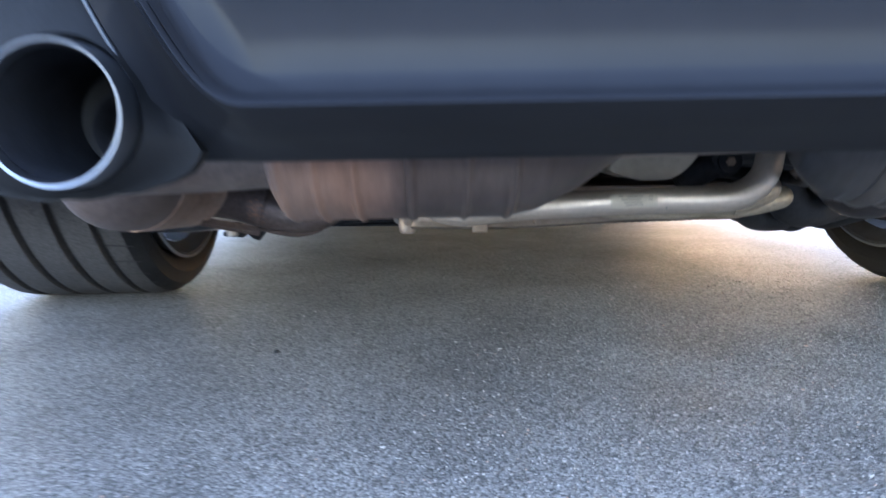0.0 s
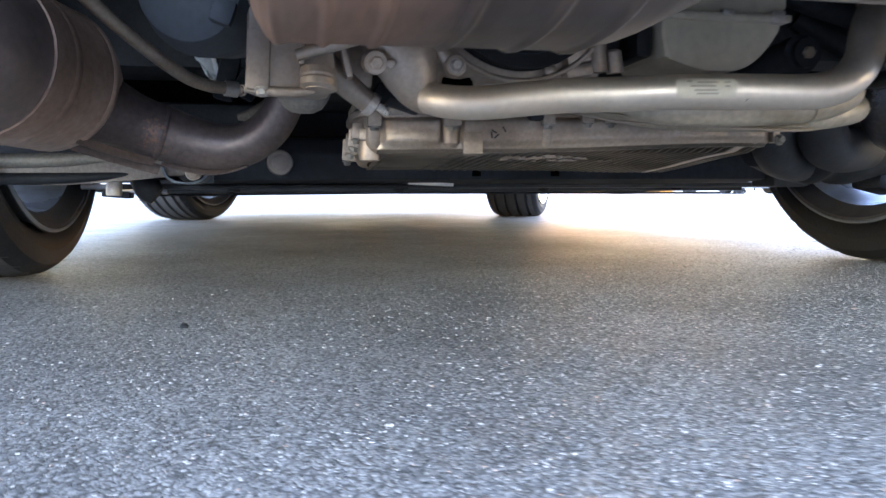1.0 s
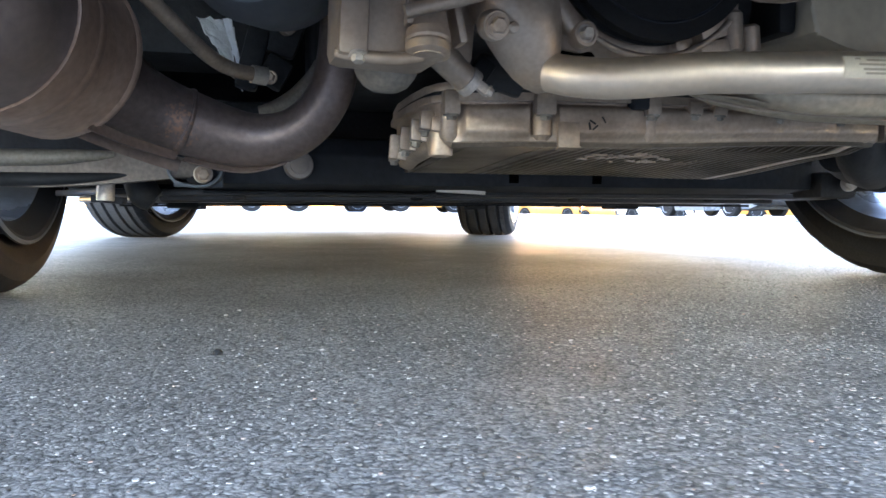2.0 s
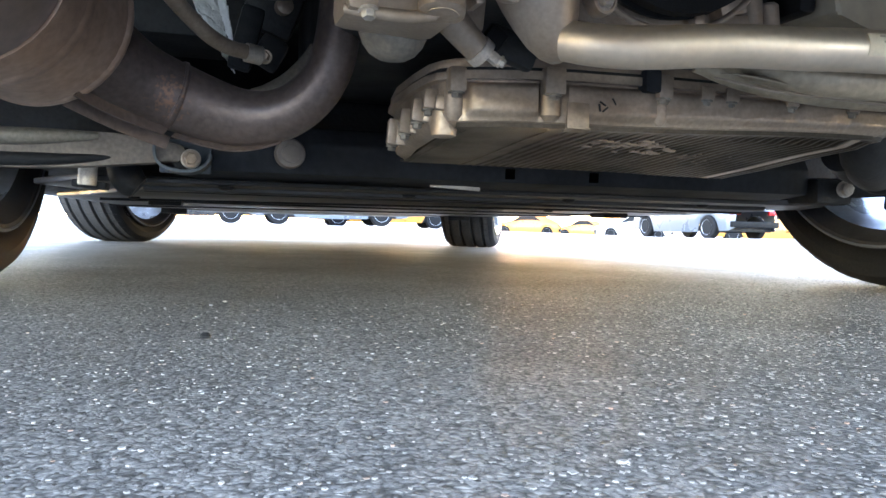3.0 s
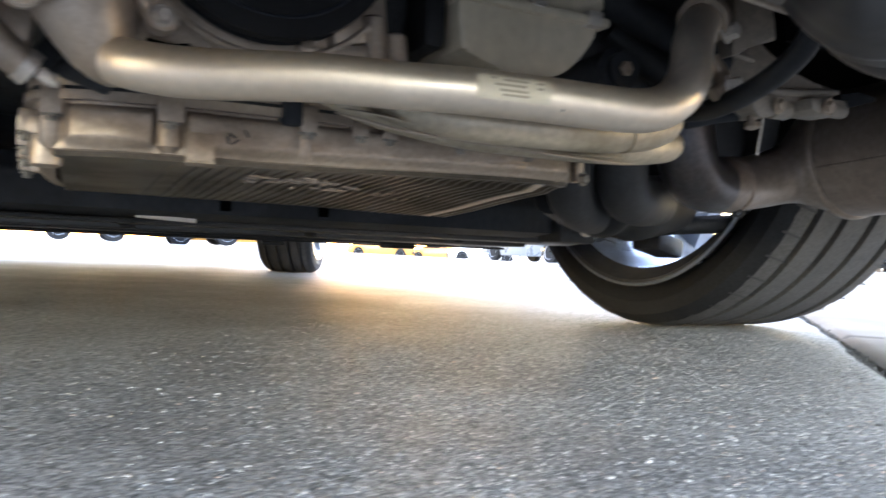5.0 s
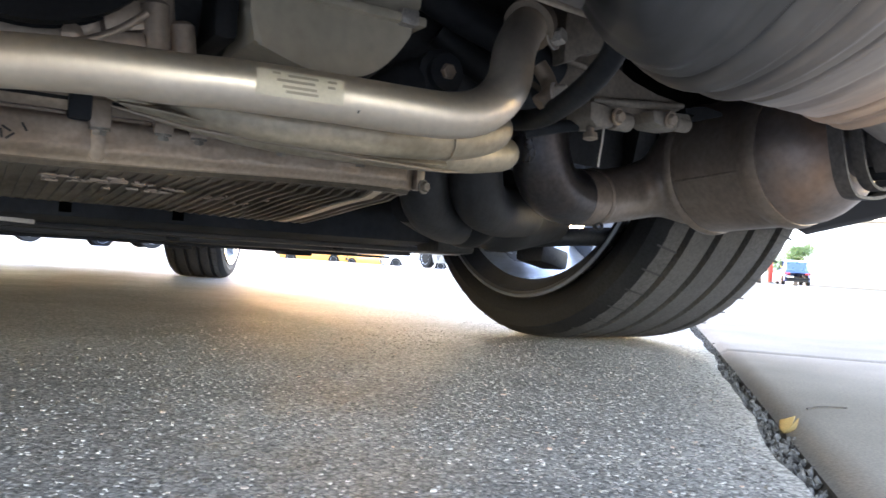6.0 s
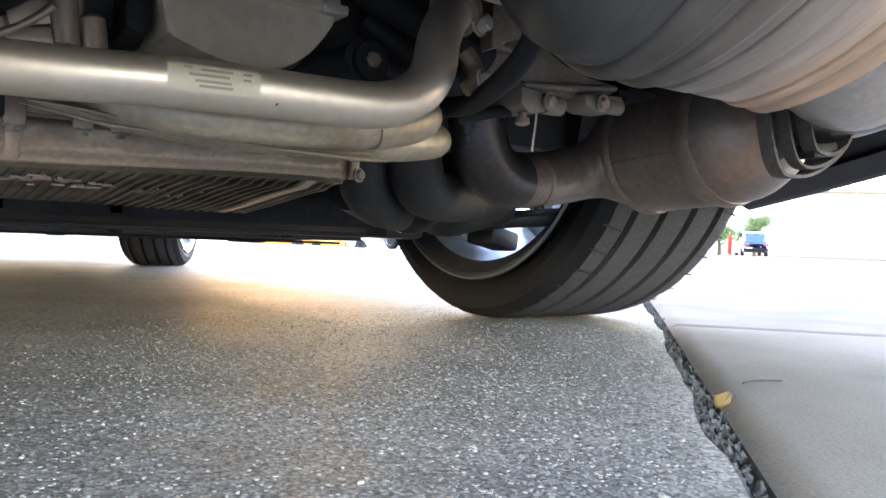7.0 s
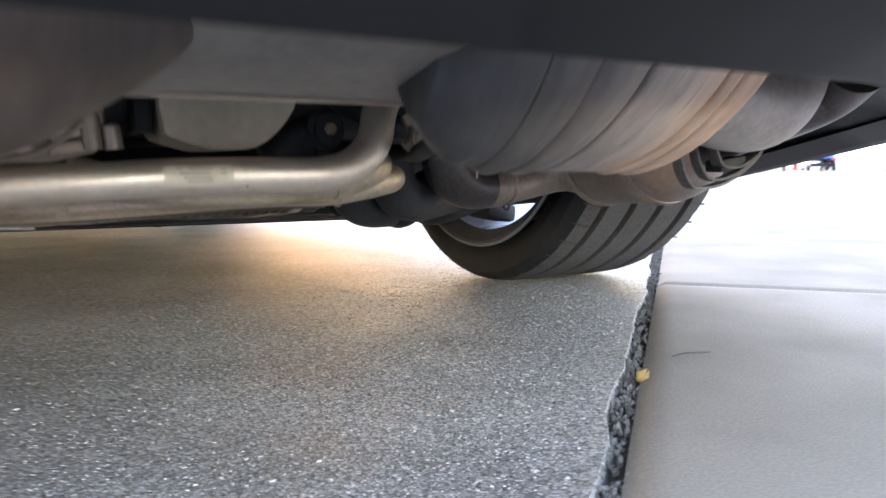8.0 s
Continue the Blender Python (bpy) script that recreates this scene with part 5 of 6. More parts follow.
pulley = part("pulley", lathe([(-0.020, 0.012), (-0.020, 0.058), (-0.016, 0.068), (-0.009, 0.070), (-0.006, 0.065), (-0.002, 0.070), (0.006, 0.070), (0.0075, 0.0605)], (-0.098, -0.578, 0.2855), (0, -1, 0.03), 56), M_PLASTIC, car, "black crank pulley")
part("pulley_hub", lathe([(0.0070, 0.0605), (0.0085, 0.0595), (0.0060, 0.056), (0.0050, 0.046), (0.011, 0.030), (0.011, 0.010)], (-0.098, -0.578, 0.2855), (0, -1, 0.03), 48), M_XM, pulley, "dull grey pulley hub")
part("case_rim", tube([(-0.098 + 0.0775 * math.sin(a), -0.572, 0.2855 - 0.0775 * math.cos(a)) for a in lin(-0.9, 0.85, 22)], 0.0022, 10, 3), M_ALU, case, "raised rim of the cover")
eye = part("bolt_eye", lathe([(-0.004, 0.0078), (0.004, 0.0080), (0.0065, 0.0074), (0.0066, 0.0058), (0.0050, 0.0054)], (-0.153, -0.588, 0.2150), (0.05, -1, 0), 26), M_ALU, case, "bolt eye")
part("bolt", hexbolt((-0.1528, -0.592, 0.2150), (0.05, -1, 0), 0.0042, 0.005), M_BOLT, eye)
# solid black tube in place of the gap's shade
part("dark_gap", tube([(-0.158, -0.566, 0.2050), (-0.145, -0.566, 0.2035), (-0.136, -0.564, 0.2055)], 0.0055, 12, 4), M_VOID, case)
for x, z, h, r in ((-0.0330, 0.2295, 0.026, 0.0078), (-0.0185, 0.2255, 0.018, 0.0068)):
    part("case_lug", tube([(x, -0.566, z - h / 2, r), (x - 0.002, -0.566, z + h / 2 - 0.002, r), (x - 0.0022, -0.566, z + h / 2, r * 0.7)], r, 16, 2, straight=True), M_ALU, case)
part("case_block", box((-0.0510, -0.564, 0.2305), (0.020, 0.016, 0.016), 0.0025, (0, -14, 0)), M_ALU, case)
part("case_block", box((-0.0500, -0.566, 0.2170), (0.022, 0.014, 0.010), 0.002, (0, -10, 0)), M_ALU, case)
part("case_nut", lathe([(0, 0.0052), (0.006, 0.0052), (0.007, 0.0038)], (-0.0745, -0.566, 0.2165), (0.1, -1, 0), 18), M_ALU2, case)


def tank_outline():
    low = [(0.012 + 0.100 * u, 0.2165 + 0.010 * max(0, (0.35 - u) / 0.35) ** 1.3 + 0.040 * max(0, (u - 0.5) / 0.5) ** 2.4) for u in lin(0, 1, 22)]
    return [(0.008, 0.31), (0.0095, 0.245)] + low + [(0.1135, 0.268), (0.114, 0.31)]


tank = part("tank", prism(tank_outline(), -0.590, -0.50, "y", 0.004), M_BOX, car, "smooth grey-beige tank", 25)
part("tank_rim", box((0.062, -0.563, 0.2575), (0.108, 0.064, 0.006), 0.002), M_BOX, tank)
part("tank_clip", box((0.062, -0.592, 0.2600), (0.010, 0.006, 0.006), 0.0015), M_BOLT, tank)
part("tank_clip", box((0.104, -0.592, 0.2585), (0.012, 0.008, 0.010), 0.002), M_BOLT, tank)
part("tank_bracket", box((0.000, -0.55, 0.262), (0.014, 0.06, 0.07), 0.005), M_PLASTIC, car, "black bracket beside the tank")
mount = part("engine_mount", lathe([(0, 0.016), (0.012, 0.016), (0.014, 0.012), (0.02, 0.012)], (0.1394, -0.5631, 0.2341), (0, -1, 0), 24), M_FRAME, car, "dark round mount with a bolt")
part("bolt", hexbolt((0.1394, -0.5805, 0.2341), (0, -1, 0), 0.0052, 0.005), M_ALU2, mount)
part("mount_bracket", tube([(0.0916, -0.5648, 0.2089, 0.012), (0.1116, -0.5648, 0.2211, 0.014), (0.1307, -0.5605, 0.2306, 0.015)], 0.013, 18, 5), M_FRAME, mount)
part("dark_hose", tube([(0.1176, -0.5648, 0.2923), (0.1585, -0.5692, 0.2767), (0.1993, -0.5735, 0.2645), (0.2350, -0.5735, 0.2506)], 0.012, 18, 5), M_FRAME, car, "thick black hose")
part("dark_hose", tube([(0.1481, -0.5518, 0.2680), (0.1741, -0.5562, 0.2524), (0.2045, -0.5562, 0.2402), (0.2393, -0.5475, 0.2332)], 0.010, 18, 5), M_RUBBER, car, "thick black hose")

part("trailing_arm", box((0.43, -0.22, 0.37), (0.40, 0.12, 0.26), 0.02), M_DARK, car, "dark trailing arm mass")
part("trailing_arm", box((-0.47, -0.10, 0.40), (0.30, 0.12, 0.26), 0.02), M_DARK, car, "dark trailing arm mass")
# dark engine bulk and inner panels that close the view upward
part("engine_block", box((-0.02, -0.30, 0.335), (0.52, 0.50, 0.21), 0.02), M_DARK, car, "dark oily engine block")
part("inner_panel", box((0.0, -0.40, 0.46), (1.16, 1.02, 0.03), 0.01), M_DARK, car, "dark inner panel above the engine")
part("bulkhead", box((0.0, 0.44, 0.50), (1.60, 0.04, 0.72), 0.01), M_DARK, car, "dark bulkhead")
part("bulkhead", box((0.0, 1.93, 0.42), (1.50, 0.04, 0.54), 0.01), M_DARK, car, "dark bulkhead")
for sx in (-1, 1):
    part("arch_liner", sheet(lambda a, x: (sx * x, 0.0 - 0.40 * math.cos(a), 0.335 + 0.37 * math.sin(a)), lin(0.06, math.pi - 0.06, 24), lin(0.52, 0.90, 5), thick=0.004), M_PLASTIC, car, "black wheel arch liner")
    part("arch_liner", sheet(lambda a, x: (sx * x, 2.32 - 0.38 * math.cos(a), 0.32 + 0.35 * math.sin(a)), lin(0.06, math.pi - 0.06, 24), lin(0.50, 0.88, 5), thick=0.004), M_PLASTIC, car, "black wheel arch liner")
    part("corner_liner", sheet(lambda s, v: tuple(lip(s) * (1 - v) + Vector((sx * 0.55, -0.43, 0.36)) * v + Vector((0, 0, 0.004))), [sx * q for q in lin(0.42, 0.99, 30)], lin(0.0, 1, 8), thick=0.003), M_PLASTIC, car, "black inner liner of the bumper corner")

# ---- chassis ----
xm = part("crossmember", prism([(-0.135, 0.136), (-0.075, 0.130), (-0.03, 0.131), (-0.03, 0.20), (-0.125, 0.19), (-0.137, 0.17)], -0.40, 0.40, "x", 0.003), M_XM, car, "dark steel crossmember with square holes")
for x in (-0.033, 0.078):
    # black blocks on the face paint the dark of the holes
    part("hole", box((x, -0.1365, 0.1465), (0.011, 0.005, 0.012), 0), M_VOID, xm)
part("bush", lathe([(0, 0.0165), (0.012, 0.0165), (0.0145, 0.0150), (0.0147, 0.0105), (0.0175, 0.0100), (0.018, 0.0085)], (-0.294, -0.132, 0.158), (0.1, -1, 0), 28), M_PLATE, car, "round pale bush end")
M_CUP = material("blue_grey_coated_steel", (0.10, 0.125, 0.15), 0.42, 0.2, 12, 0.12, 0.1, tint=(0.06, 0.075, 0.09))
M_FORGED = material("brown_grimed_forging", (0.205, 0.175, 0.15), 0.5, 0.25, 9, 0.2, 0.3, tint=(0.125, 0.100, 0.084), fine=260, bump_size=0.0007)
arm_l = part("control_arm", prism([(-0.72, 0.166), (-0.556, 0.1665), (-0.512, 0.1685), (-0.466, 0.1672), (-0.424, 0.1645), (-0.402, 0.158), (-0.398, 0.148), (-0.408, 0.1405), (-0.429, 0.1400), (-0.466, 0.1362), (-0.507, 0.1325), (-0.556, 0.130), (-0.72, 0.132)], -0.176, -0.148, "y", 0.004), M_FORGED, car, "flat forged lower control arm, grimed brown", 34)
part("upper_flange", tube([(-0.72, -0.176, 0.159, 0.0085), (-0.60, -0.179, 0.1590, 0.0085), (-0.545, -0.180, 0.1600, 0.0080), (-0.510, -0.178, 0.1620, 0.0062), (-0.482, -0.174, 0.1640, 0.0035)], 0.008, 16, 6), M_ARM, arm_l, "paler rounded upper flange")
part("lower_web", tube([(-0.72, -0.176, 0.139, 0.0070), (-0.60, -0.178, 0.1375, 0.0070), (-0.545, -0.178, 0.1380, 0.0065), (-0.505, -0.176, 0.1400, 0.0050), (-0.470, -0.173, 0.1430, 0.0030)], 0.007, 16, 6), M_FRAME, arm_l)
cup_line = spline([(-0.4300, 0.166), (-0.4310, 0.150), (-0.4270, 0.139), (-0.4160, 0.1325), (-0.4000, 0.1305), (-0.3860, 0.1335), (-0.3770, 0.1415), (-0.3745, 0.150)], 6)
part("bracket_cup", sheet(lambda i, v: (cup_line[i][0], -0.184 + 0.05 * v, cup_line[i][1]), range(len(cup_line)), lin(0, 1, 4), thick=0.0028), M_CUP, arm_l, "blue-grey bent bracket cup", 50)
part("cup_back", box((-0.402, -0.137, 0.150), (0.052, 0.006, 0.036), 0.002), M_CUP, arm_l)
washer = part("washer", lathe([(0, 0.0100), (0.0025, 0.0100), (0.0032, 0.0088)], (-0.3950, -0.176, 0.1448), (0.1, -1, 0.0), 24), M_BOLT, arm_l)
part("arm_bolt", hexbolt((-0.3947, -0.179, 0.1448), (0.1, -1, 0.0), 0.0066, 0.006), M_ALU2, arm_l)
part("arm_bush", tube([(-0.402, -0.174, 0.1450), (-0.400, -0.140, 0.1450)], 0.0115, 20, 2), M_RUBBER, arm_l)
part("bump_boot", tube([(-0.475, -0.10, 0.146, 0.012), (-0.468, -0.10, 0.134, 0.0165), (-0.461, -0.10, 0.124, 0.0175), (-0.452, -0.10, 0.1165, 0.0135)], 0.015, 22, 5), M_RUBBER, car, "rounded black rubber boot")
part("pin_bracket", box((-0.500, -0.10, 0.1180), (0.034, 0.03, 0.008), 0.002, (0, 5, 0)), M_FRAME, car, "black pin bracket")
arm_r = part("control_arm", tube([(0.70, -0.22, 0.165, 0.016), (0.60, -0.20, 0.158, 0.015), (0.52, -0.175, 0.150, 0.014), (0.445, -0.135, 0.147, 0.017)], 0.015, 18, 6, flat=0.85), M_DARK, car, "dark lower control arm")
part("arm_bolt", hexbolt((0.440, -0.158, 0.145), (-0.3, -1, -0.1), 0.0085, 0.010), M_BOLT, arm_r)
part("arm_bracket", box((0.435, -0.118, 0.142), (0.060, 0.06, 0.036), 0.008), M_DARK, arm_r)
part("boot", tube([(0.24, -0.36, 0.170, 0.022), (0.28, -0.345, 0.166, 0.030), (0.30, -0.335, 0.164, 0.024), (0.33, -0.325, 0.162, 0.034), (0.36, -0.31, 0.162, 0.026), (0.40, -0.29, 0.165, 0.038), (0.50, -0.25, 0.18, 0.036)], 0.03, 26, 4), M_RUBBER, car, "black ribbed driveshaft boot")
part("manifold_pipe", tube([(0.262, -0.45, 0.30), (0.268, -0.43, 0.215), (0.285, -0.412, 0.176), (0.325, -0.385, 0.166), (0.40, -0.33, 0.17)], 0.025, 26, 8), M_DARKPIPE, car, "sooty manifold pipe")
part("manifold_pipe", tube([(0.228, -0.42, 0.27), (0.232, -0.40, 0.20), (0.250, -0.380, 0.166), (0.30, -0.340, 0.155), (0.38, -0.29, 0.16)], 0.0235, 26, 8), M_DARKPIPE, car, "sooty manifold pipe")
part("link_bracket", box((0.62, -0.10, 0.13), (0.07, 0.05, 0.03), 0.008, (0, 10, 15)), M_DARK, car, "dark suspension bracket")
def cast_beam():
    """A cast box beam with two bolted lugs, a flat tab, a hanging bolt and a rib along its face."""
    beam = part("cast_beam", prism([(0.226, 0.300), (0.262, 0.296), (0.288, 0.2705), (0.316, 0.2580), (0.345, 0.2560), (0.374, 0.2550), (0.378, 0.2490), (0.358, 0.2420), (0.341, 0.2400), (0.312, 0.2365), (0.290, 0.2345), (0.273, 0.2365), (0.250, 0.2420), (0.229, 0.2480)], -0.568, -0.542, "y", 0.004), M_BRACKET, car, "grimy pale cast beam with bolted lugs", 30)
    part("rib", tube([(0.228, -0.569, 0.2660, 0.0022), (0.250, -0.571, 0.2640, 0.0026), (0.272, -0.571, 0.2625, 0.0024)], 0.0024, 10, 5), M_BRACKET, beam)
    part("rib", tube([(0.274, -0.570, 0.2400, 0.0026), (0.300, -0.571, 0.2420, 0.0030), (0.340, -0.571, 0.2465, 0.0030), (0.372, -0.570, 0.2510, 0.0024)], 0.0028, 10, 5), M_BRACKET, beam)
    lug = part("lug", prism([(0.2645, 0.2370), (0.2900, 0.2350), (0.2925, 0.2290), (0.2880, 0.2200), (0.2720, 0.2180), (0.2650, 0.2240)], -0.580, -0.552, "y", 0.003), M_BRACKET, beam, "", 30)
    part("lug_boss", lathe([(-0.010, 0.0062), (-0.009, 0.0074), (0.0095, 0.0074), (0.0110, 0.0060)], (0.3010, -0.572, 0.2278), (1, 0.12, 0.06), 20), M_BRACKET, lug)
    part("lug_bolt", hexbolt((0.2900, -0.581, 0.2285), (0.2, -1, -0.1), 0.0048, 0.004), M_ALU2, lug)
    lug = part("lug", prism([(0.3280, 0.2400), (0.3700, 0.2430), (0.3745, 0.2370), (0.3715, 0.2310), (0.3600, 0.2285), (0.3400, 0.2280), (0.3310, 0.2310)], -0.580, -0.552, "y", 0.003), M_BRACKET, beam, "", 30)
    part("lug_boss", lathe([(-0.009, 0.0052), (-0.008, 0.0064), (0.008, 0.0064), (0.009, 0.0050)], (0.3640, -0.575, 0.2345), (1, 0.1, 0.05), 20), M_BRACKET, lug)
    part("lug_bolt", hexbolt((0.3460, -0.581, 0.2345), (0.1, -1, -0.2), 0.0050, 0.004), M_ALU2, lug)
    part("tab", prism([(0.372, 0.2490), (0.395, 0.2540), (0.4165, 0.2520), (0.4175, 0.2490), (0.395, 0.2425), (0.370, 0.2355), (0.370, 0.2385), (0.392, 0.2465), (0.374, 0.2440)], -0.574, -0.562, "y", 0.001), M_FRAME, beam, "thin dark steel tab", 30)
    part("hanging_bolt", lathe([(0, 0.0030), (0.005, 0.0030), (0.0055, 0.0052), (0.0095, 0.0055), (0.0105, 0.0035)], (0.2725, -0.572, 0.2200), (-0.05, -0.1, -1), 14), M_ALU2, beam)
    part("side_arm", tube([(0.272, -0.560, 0.2220, 0.0045), (0.258, -0.548, 0.2200, 0.0050), (0.240, -0.536, 0.2150, 0.0050)], 0.005, 12, 4), M_FRAME, beam)
    return beam


cast_beam()
part("cast_gusset", prism([(0.222, 0.296), (0.262, 0.292), (0.266, 0.2700), (0.244, 0.2665), (0.232, 0.2560), (0.222, 0.2520)], -0.598, -0.572, "y", 0.003), M_BRACKET, car, "grimy cast gusset above the beam", 30)
part("inner_arch_panel", box((0.592, -0.47, 0.43), (0.008, 0.44, 0.26), 0.003), M_PLASTIC, car, "black inner arch panel")
part("inner_arch_panel", box((-0.592, -0.47, 0.43), (0.008, 0.44, 0.26), 0.003), M_PLASTIC, car, "black inner arch panel")
part("pale_boot", tube([(-0.338, -0.22, 0.2085, 0.004), (-0.322, -0.22, 0.2115, 0.0075), (-0.302, -0.22, 0.2215, 0.0100), (-0.287, -0.22, 0.2365, 0.0100), (-0.280, -0.22, 0.2500, 0.0075), (-0.277, -0.22, 0.2600, 0.005)], 0.0095, 18, 6), M_ARM, car, "pale grey curved boot")
part("wire", tube([(0.2915, -0.566, 0.2215), (0.2925, -0.564, 0.2130), (0.2925, -0.562, 0.2010), (0.2935, -0.560, 0.1930)], 0.0009, 8, 6), M_BOLT, car, "thin bright wire")
rod = part("sway_bar", tube([(-0.470, -0.46, 0.315), (-0.425, -0.405, 0.272), (-0.385, -0.34, 0.242), (-0.362, -0.305, 0.234), (-0.340, -0.288, 0.233)], 0.0066, 16, 8), M_ALU2, car, "thin grey anti-roll bar")
part("rod_end", tube([(-0.345, -0.290, 0.233), (-0.332, -0.285, 0.232)], 0.0085, 16, 2), M_BOLT, rod)
foil = part("foil_strip", sheet(lambda u, v: (-0.3975 + 0.0385 * u + (0.0215 * (1 - u) + 0.005 + 0.002 * noise.noise((u * 14, 2.2, 0))) * v, -0.22 + 0.010 * v + 0.005 * noise.noise((u * 9, v * 4, 3)), 0.298 - 0.062 * u - 0.008 * v * u + 0.005 * noise.noise((u * 7, v * 3, 0))), lin(0, 1, 26), lin(0, 1, 7), thick=0.001), M_FOIL, car, "crumpled bright foil strip")
part("foil_fold", sheet(lambda u, v: (-0.3720 + 0.0155 * u + 0.008 * v * (1 - 0.7 * u), -0.228 - 0.008 * v, 0.296 - 0.052 * u + 0.005 * noise.noise((u * 9, v * 3, 5))), lin(0, 1, 16), lin(0, 1, 4), thick=0.001), M_FOIL, foil)
part("gusset", box((-0.318, -0.25, 0.290), (0.05, 0.03, 0.06), 0.008, (10, 20, 0)), M_DARK, car, "dark steel gusset")
part("link_bracket", box((-0.344, -0.255, 0.253), (0.022, 0.02, 0.06), 0.005, (0, 14, 0)), M_FRAME, car, "grey steel link bracket")
part("link_bracket", box((-0.323, -0.262, 0.240), (0.026, 0.018, 0.030), 0.005, (0, 30, 0)), M_FRAME, car, "grey steel link bracket")
part("knob", lathe([(0, 0.008), (0.01, 0.008), (0.012, 0.005)], (-0.312, -0.262, 0.283), (0.2, -1, 0), 16), M_ALU2, car, "small round knob")
for x, z in ((-0.337, 0.2345), (-0.328, 0.2315)):
    part("link_nut", hexbolt((x, -0.284, z), (-0.2, -1, 0), 0.0048, 0.006), M_ALU2, car, "small zinc nut")

# undertray and sills
part("undertray", prism([(-0.46, 0.02), (-0.60, 0.42), (-0.66, 0.55), (-0.66, 1.85), (-0.52, 1.98), (0.52, 1.98), (0.66, 1.85), (0.66, 0.55), (0.60, 0.42), (0.46, 0.02)], 0.118, 0.128, "z", 0.003), M_TRAY, car, "dusty black plastic undertray")
part("rear_tray", prism([(-0.52, -0.06), (-0.60, 0.10), (-0.56, 0.30), (0.56, 0.30), (0.60, 0.10), (0.50, -0.06)], 0.124, 0.132, "z", 0.003), M_TRAY, car, "black plastic tray edge")
part("floor_pan", box((0, 0.95, 0.20), (1.5, 1.9, 0.10), 0.02), M_DARK, car, "dark floor pan")
part("front_tray", prism([(-0.50, 1.98), (-0.46, 2.9), (0.46, 2.9), (0.50, 1.98)], 0.116, 0.124, "z", 0.003), M_TRAY, car, "black plastic front tray")
part("nose_floor", box((0, 2.9, 0.19), (1.2, 0.5, 0.12), 0.03), M_DARK, car, "dark underside of the nose")
for sx in (-1, 1):
    part("sill", box((sx * 0.80, 1.15, 0.19), (0.16, 1.5, 0.10), 0.03), M_PLASTIC, car, "black sill")
    part("jacking_pad", box((sx * 0.47, 0.55, 0.114), (0.06, 0.07, 0.014), 0.005), M_RUBBER, car, "black jacking pad")
    part("air_flap", box((sx * 0.54, 1.92, 0.110), (0.09, 0.02, 0.022), 0.008), M_RUBBER, car, "black rubber air flap")
part("pale_strip", box((-0.089, -0.096, 0.1306), (0.064, 0.004, 0.0048), 0.001, (0, 3, -1)), M_WALLTAPE, car, "pale strip on the tray edge")
rnd = random.Random(21)
for y, z, x0, x1, tilt in ((-0.085, 0.1265, -0.40, -0.12, 0.6), (-0.070, 0.1285, -0.30, 0.24, -0.5), (0.05, 0.1165, -0.46, 0.44, 0.3), (0.30, 0.1150, -0.55, 0.50, -0.35), (0.62, 0.1155, -0.60, 0.60, 0.2), (1.05, 0.1140, -0.62, 0.62, -0.2)):
    part("tray_edge", box(((x0 + x1) / 2, y, z), (x1 - x0, 0.010, 0.0035), 0.001, (0, tilt, rnd.uniform(-3, 3))), M_FRAME, car, "thin raised tray edge")
for x, y in ((-0.36, -0.05), (-0.12, 0.02), (0.10, -0.02), (0.33, 0.0), (-0.50, 0.30), (0.22, 0.32)):
    part("tray_clip", lathe([(0, 0.009), (0.003, 0.009), (0.005, 0.005)], (x, y, 0.1165 if y > 0.03 else 0.1235), (0, 0, -1), 14), M_RUBBER, car, "black plastic clip")
part("link_pin", lathe([(-0.012, 0.0085), (-0.011, 0.0095), (0.011, 0.0095), (0.012, 0.0085)], (-0.5005, -0.118, 0.1285), (0.05, 0, 1), 20), M_BOLT, car, "pale steel link pin")
for sx, y in ((1, -0.026), (-1, 0.045)):
    arc = [(y + 0.285 * math.cos(a), 0.337 + 0.285 * math.sin(a)) for a in lin(radians(-24), radians(204), 30)]
    part("hub_carrier", prism(arc, *sorted((sx * 0.596, sx * 0.626)), "x", 0.004), M_DARK, car, "dark cast hub carrier and backing plate")


